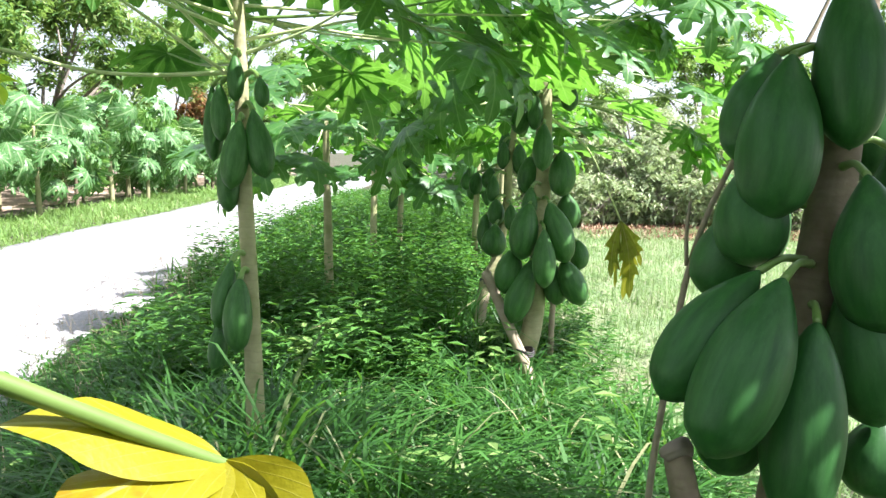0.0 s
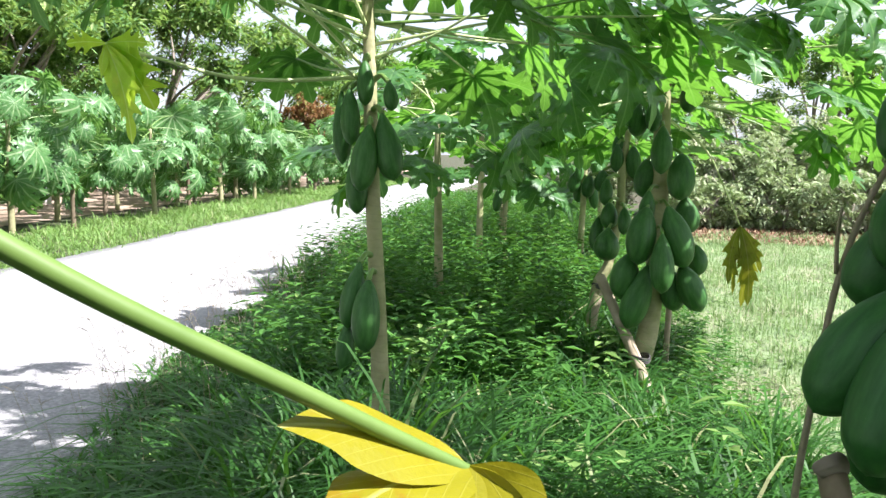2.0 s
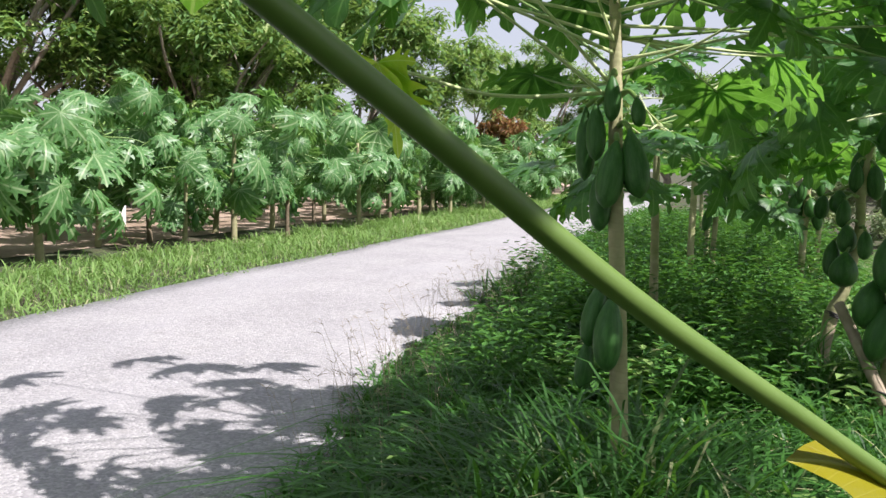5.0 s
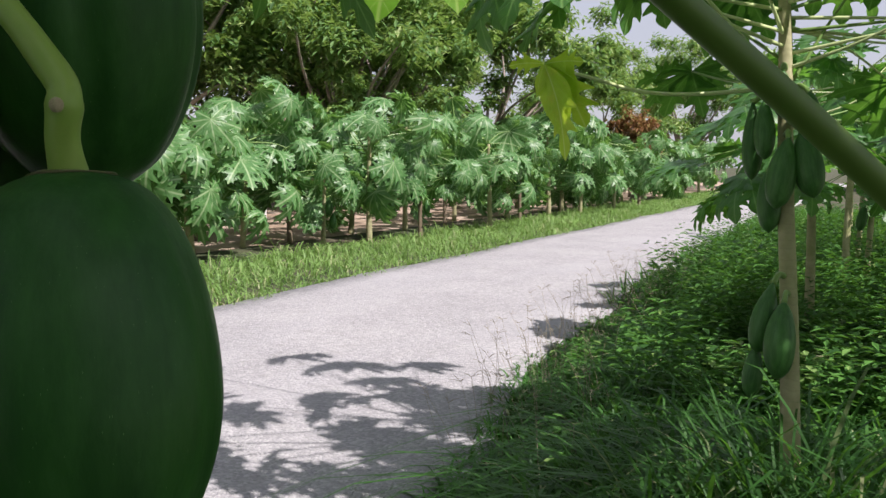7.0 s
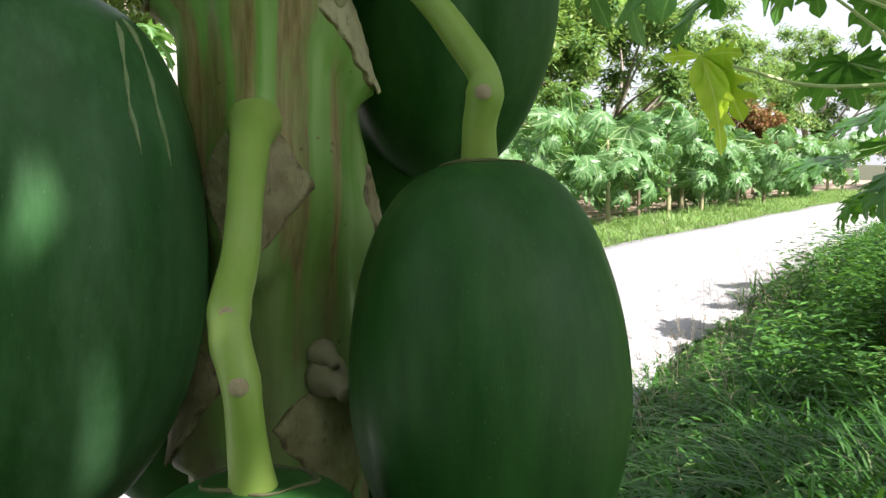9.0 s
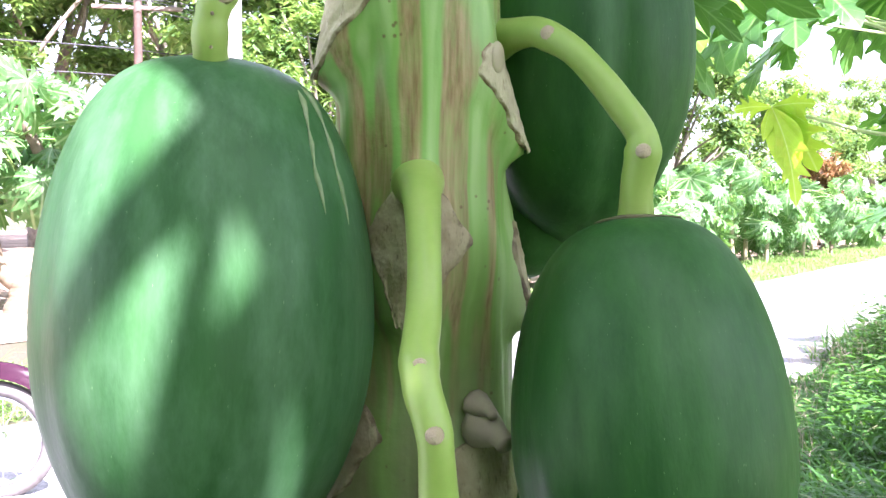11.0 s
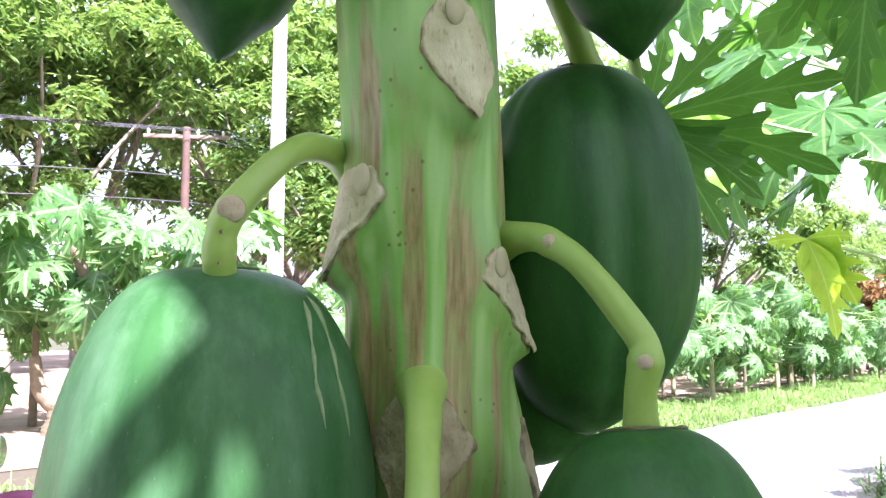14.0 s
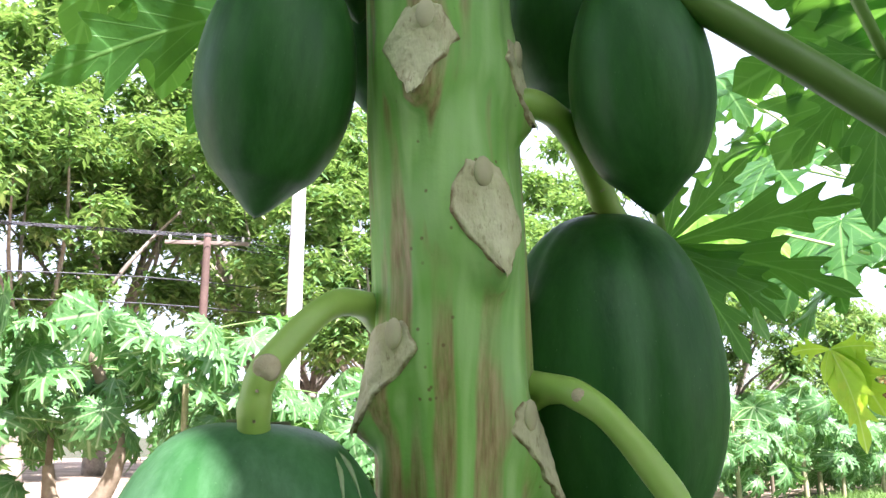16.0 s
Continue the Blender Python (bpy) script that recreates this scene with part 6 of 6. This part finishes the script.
for z in (6.2, 5.4):
    q = POLE + Vector((0, 0, z))
    part("wire", tube(bmesh.new(), [q + Vector((-9, -26, 0)), q + Vector((-4.5, -13, -0.5)), q, q + Vector((1.5, 16, -0.5)), q + Vector((3, 32, 0))], [0.02, 0.02], 5, False, None, 8), WIRE, ob)


# ---- motorbike on the road ----
def build_motorbike(hub, heading):
    """A small motorbike; hub: the front wheel's centre; heading: the way from front to back."""
    back = Vector(heading).normalized()
    up = Vector((0, 0, 1))
    axle = back.cross(up).normalized()
    hub = Vector(hub)
    rear = hub + back * 1.2
    bike = thing("motorbike", (hub.x, hub.y, 0.0), "parked motorbike with maroon mudguard and spoked wheels", "motorbike")

    def ring(c, R, r, seg=48, tube_seg=10, squash=1.0):
        bm = bmesh.new()
        loops = []
        for i in range(seg):
            a = 2 * math.pi * i / seg
            d = back * math.cos(a) + up * math.sin(a)
            loops.append([bm.verts.new(c + d * (R + r * math.cos(b)) + axle * (r * squash * math.sin(b))) for b in [2 * math.pi * k / tube_seg for k in range(tube_seg)]])
        for i in range(seg):
            for k in range(tube_seg):
                bm.faces.new((loops[i][k], loops[(i + 1) % seg][k], loops[(i + 1) % seg][(k + 1) % tube_seg], loops[i][(k + 1) % tube_seg]))
        return bm

    for c in (hub, rear):
        wheel = part("wheel", tube(bmesh.new(), [c - axle * 0.06, c, c + axle * 0.06], [0.035, 0.05, 0.035], 14), CHROME, bike, "spoked wheel")
        part("tyre", ring(c, 0.265, 0.038), TYRE, wheel, "dusty rubber tyre")
        part("rim", ring(c, 0.222, 0.012, squash=1.8), CHROME, wheel, "chrome rim")
        for i in range(18):
            a = 2 * math.pi * i / 18
            d = back * math.cos(a) + up * math.sin(a)
            e = back * math.cos(a + 0.35) + up * math.sin(a + 0.35)
            part("spoke", tube(bmesh.new(), [c + e * 0.04 + axle * (0.04 if i % 2 else -0.04), c + d * 0.215], [0.002, 0.002], 5, False, None, 1), CHROME, wheel)
    for c, R, a0, a1 in ((hub, 0.40, 35, 140), (rear, 0.36, 20, 160)):
        bm = bmesh.new()
        rows = []
        for i in range(25):
            a = math.radians(a0 + (a1 - a0) * i / 24)
            d = back * math.cos(a) + up * math.sin(a)
            flat = 0.75 + 0.25 * math.sin(math.pi * i / 24)
            rows.append([bm.verts.new(c + d * (R - 0.035 * (abs(k) / 3) ** 2 * 2.2) + axle * (0.055 * flat * k / 3)) for k in range(-3, 4)])
        for a, b in zip(rows, rows[1:]):
            for k in range(6):
                bm.faces.new((a[k], a[k + 1], b[k + 1], b[k]))
        bmesh.ops.solidify(bm, geom=list(bm.faces), thickness=0.006)
        part("mudguard", bm, MAROON, bike, "glossy maroon mudguard")
    top = hub + back * 0.28 + up * 0.58
    for s in (-1, 1):
        part("fork_leg", tube(bmesh.new(), [hub + axle * 0.075 * s, top + axle * 0.075 * s], [0.018, 0.02], 10, True, None, 1), CHROME, bike)
    part("handlebar", tube(bmesh.new(), [top + axle * 0.36 + up * 0.14 + back * 0.12, top + axle * 0.15 + up * 0.16, top + up * 0.08, top - axle * 0.15 + up * 0.16, top - axle * 0.36 + up * 0.14 + back * 0.12], [0.012, 0.012], 8), CHROME, bike)
    part("headlight", tube(bmesh.new(), [top - back * 0.14, top - back * 0.08, top], [0.085, 0.09, 0.05], 18), CHROME, bike)
    part("frame", tube(bmesh.new(), [top, hub + back * 0.62 + up * 0.22, hub + back * 0.95 + up * 0.30, rear], [0.025, 0.03, 0.028, 0.02], 10), BLACK, bike)
    part("tank", tube(bmesh.new(), [top + back * 0.05, top + back * 0.25 + up * 0.05, top + back * 0.5 - up * 0.02], [0.05, 0.13, 0.08], 18), MAROON, bike, "maroon fuel tank")
    part("seat", tube(bmesh.new(), [top + back * 0.48 - up * 0.04, top + back * 0.7, top + back * 1.05 + up * 0.03], [0.08, 0.11, 0.07], 16), BLACK, bike, "black seat")
    part("engine", box(bmesh.new(), (0.3, 0.26, 0.28), Matrix.Translation(hub + back * 0.6 + up * 0.08), 0.04), CHROME, bike)
    part("side_stand", tube(bmesh.new(), [hub + back * 0.75 + axle * 0.1 - up * 0.02, hub + back * 0.7 + axle * 0.24 - up * 0.29], [0.011, 0.011], 7, True, None, 1), CHROME, bike)
    return bike


build_motorbike((-5.41, 1.59, 0.315), (-0.70, -0.71, 0))
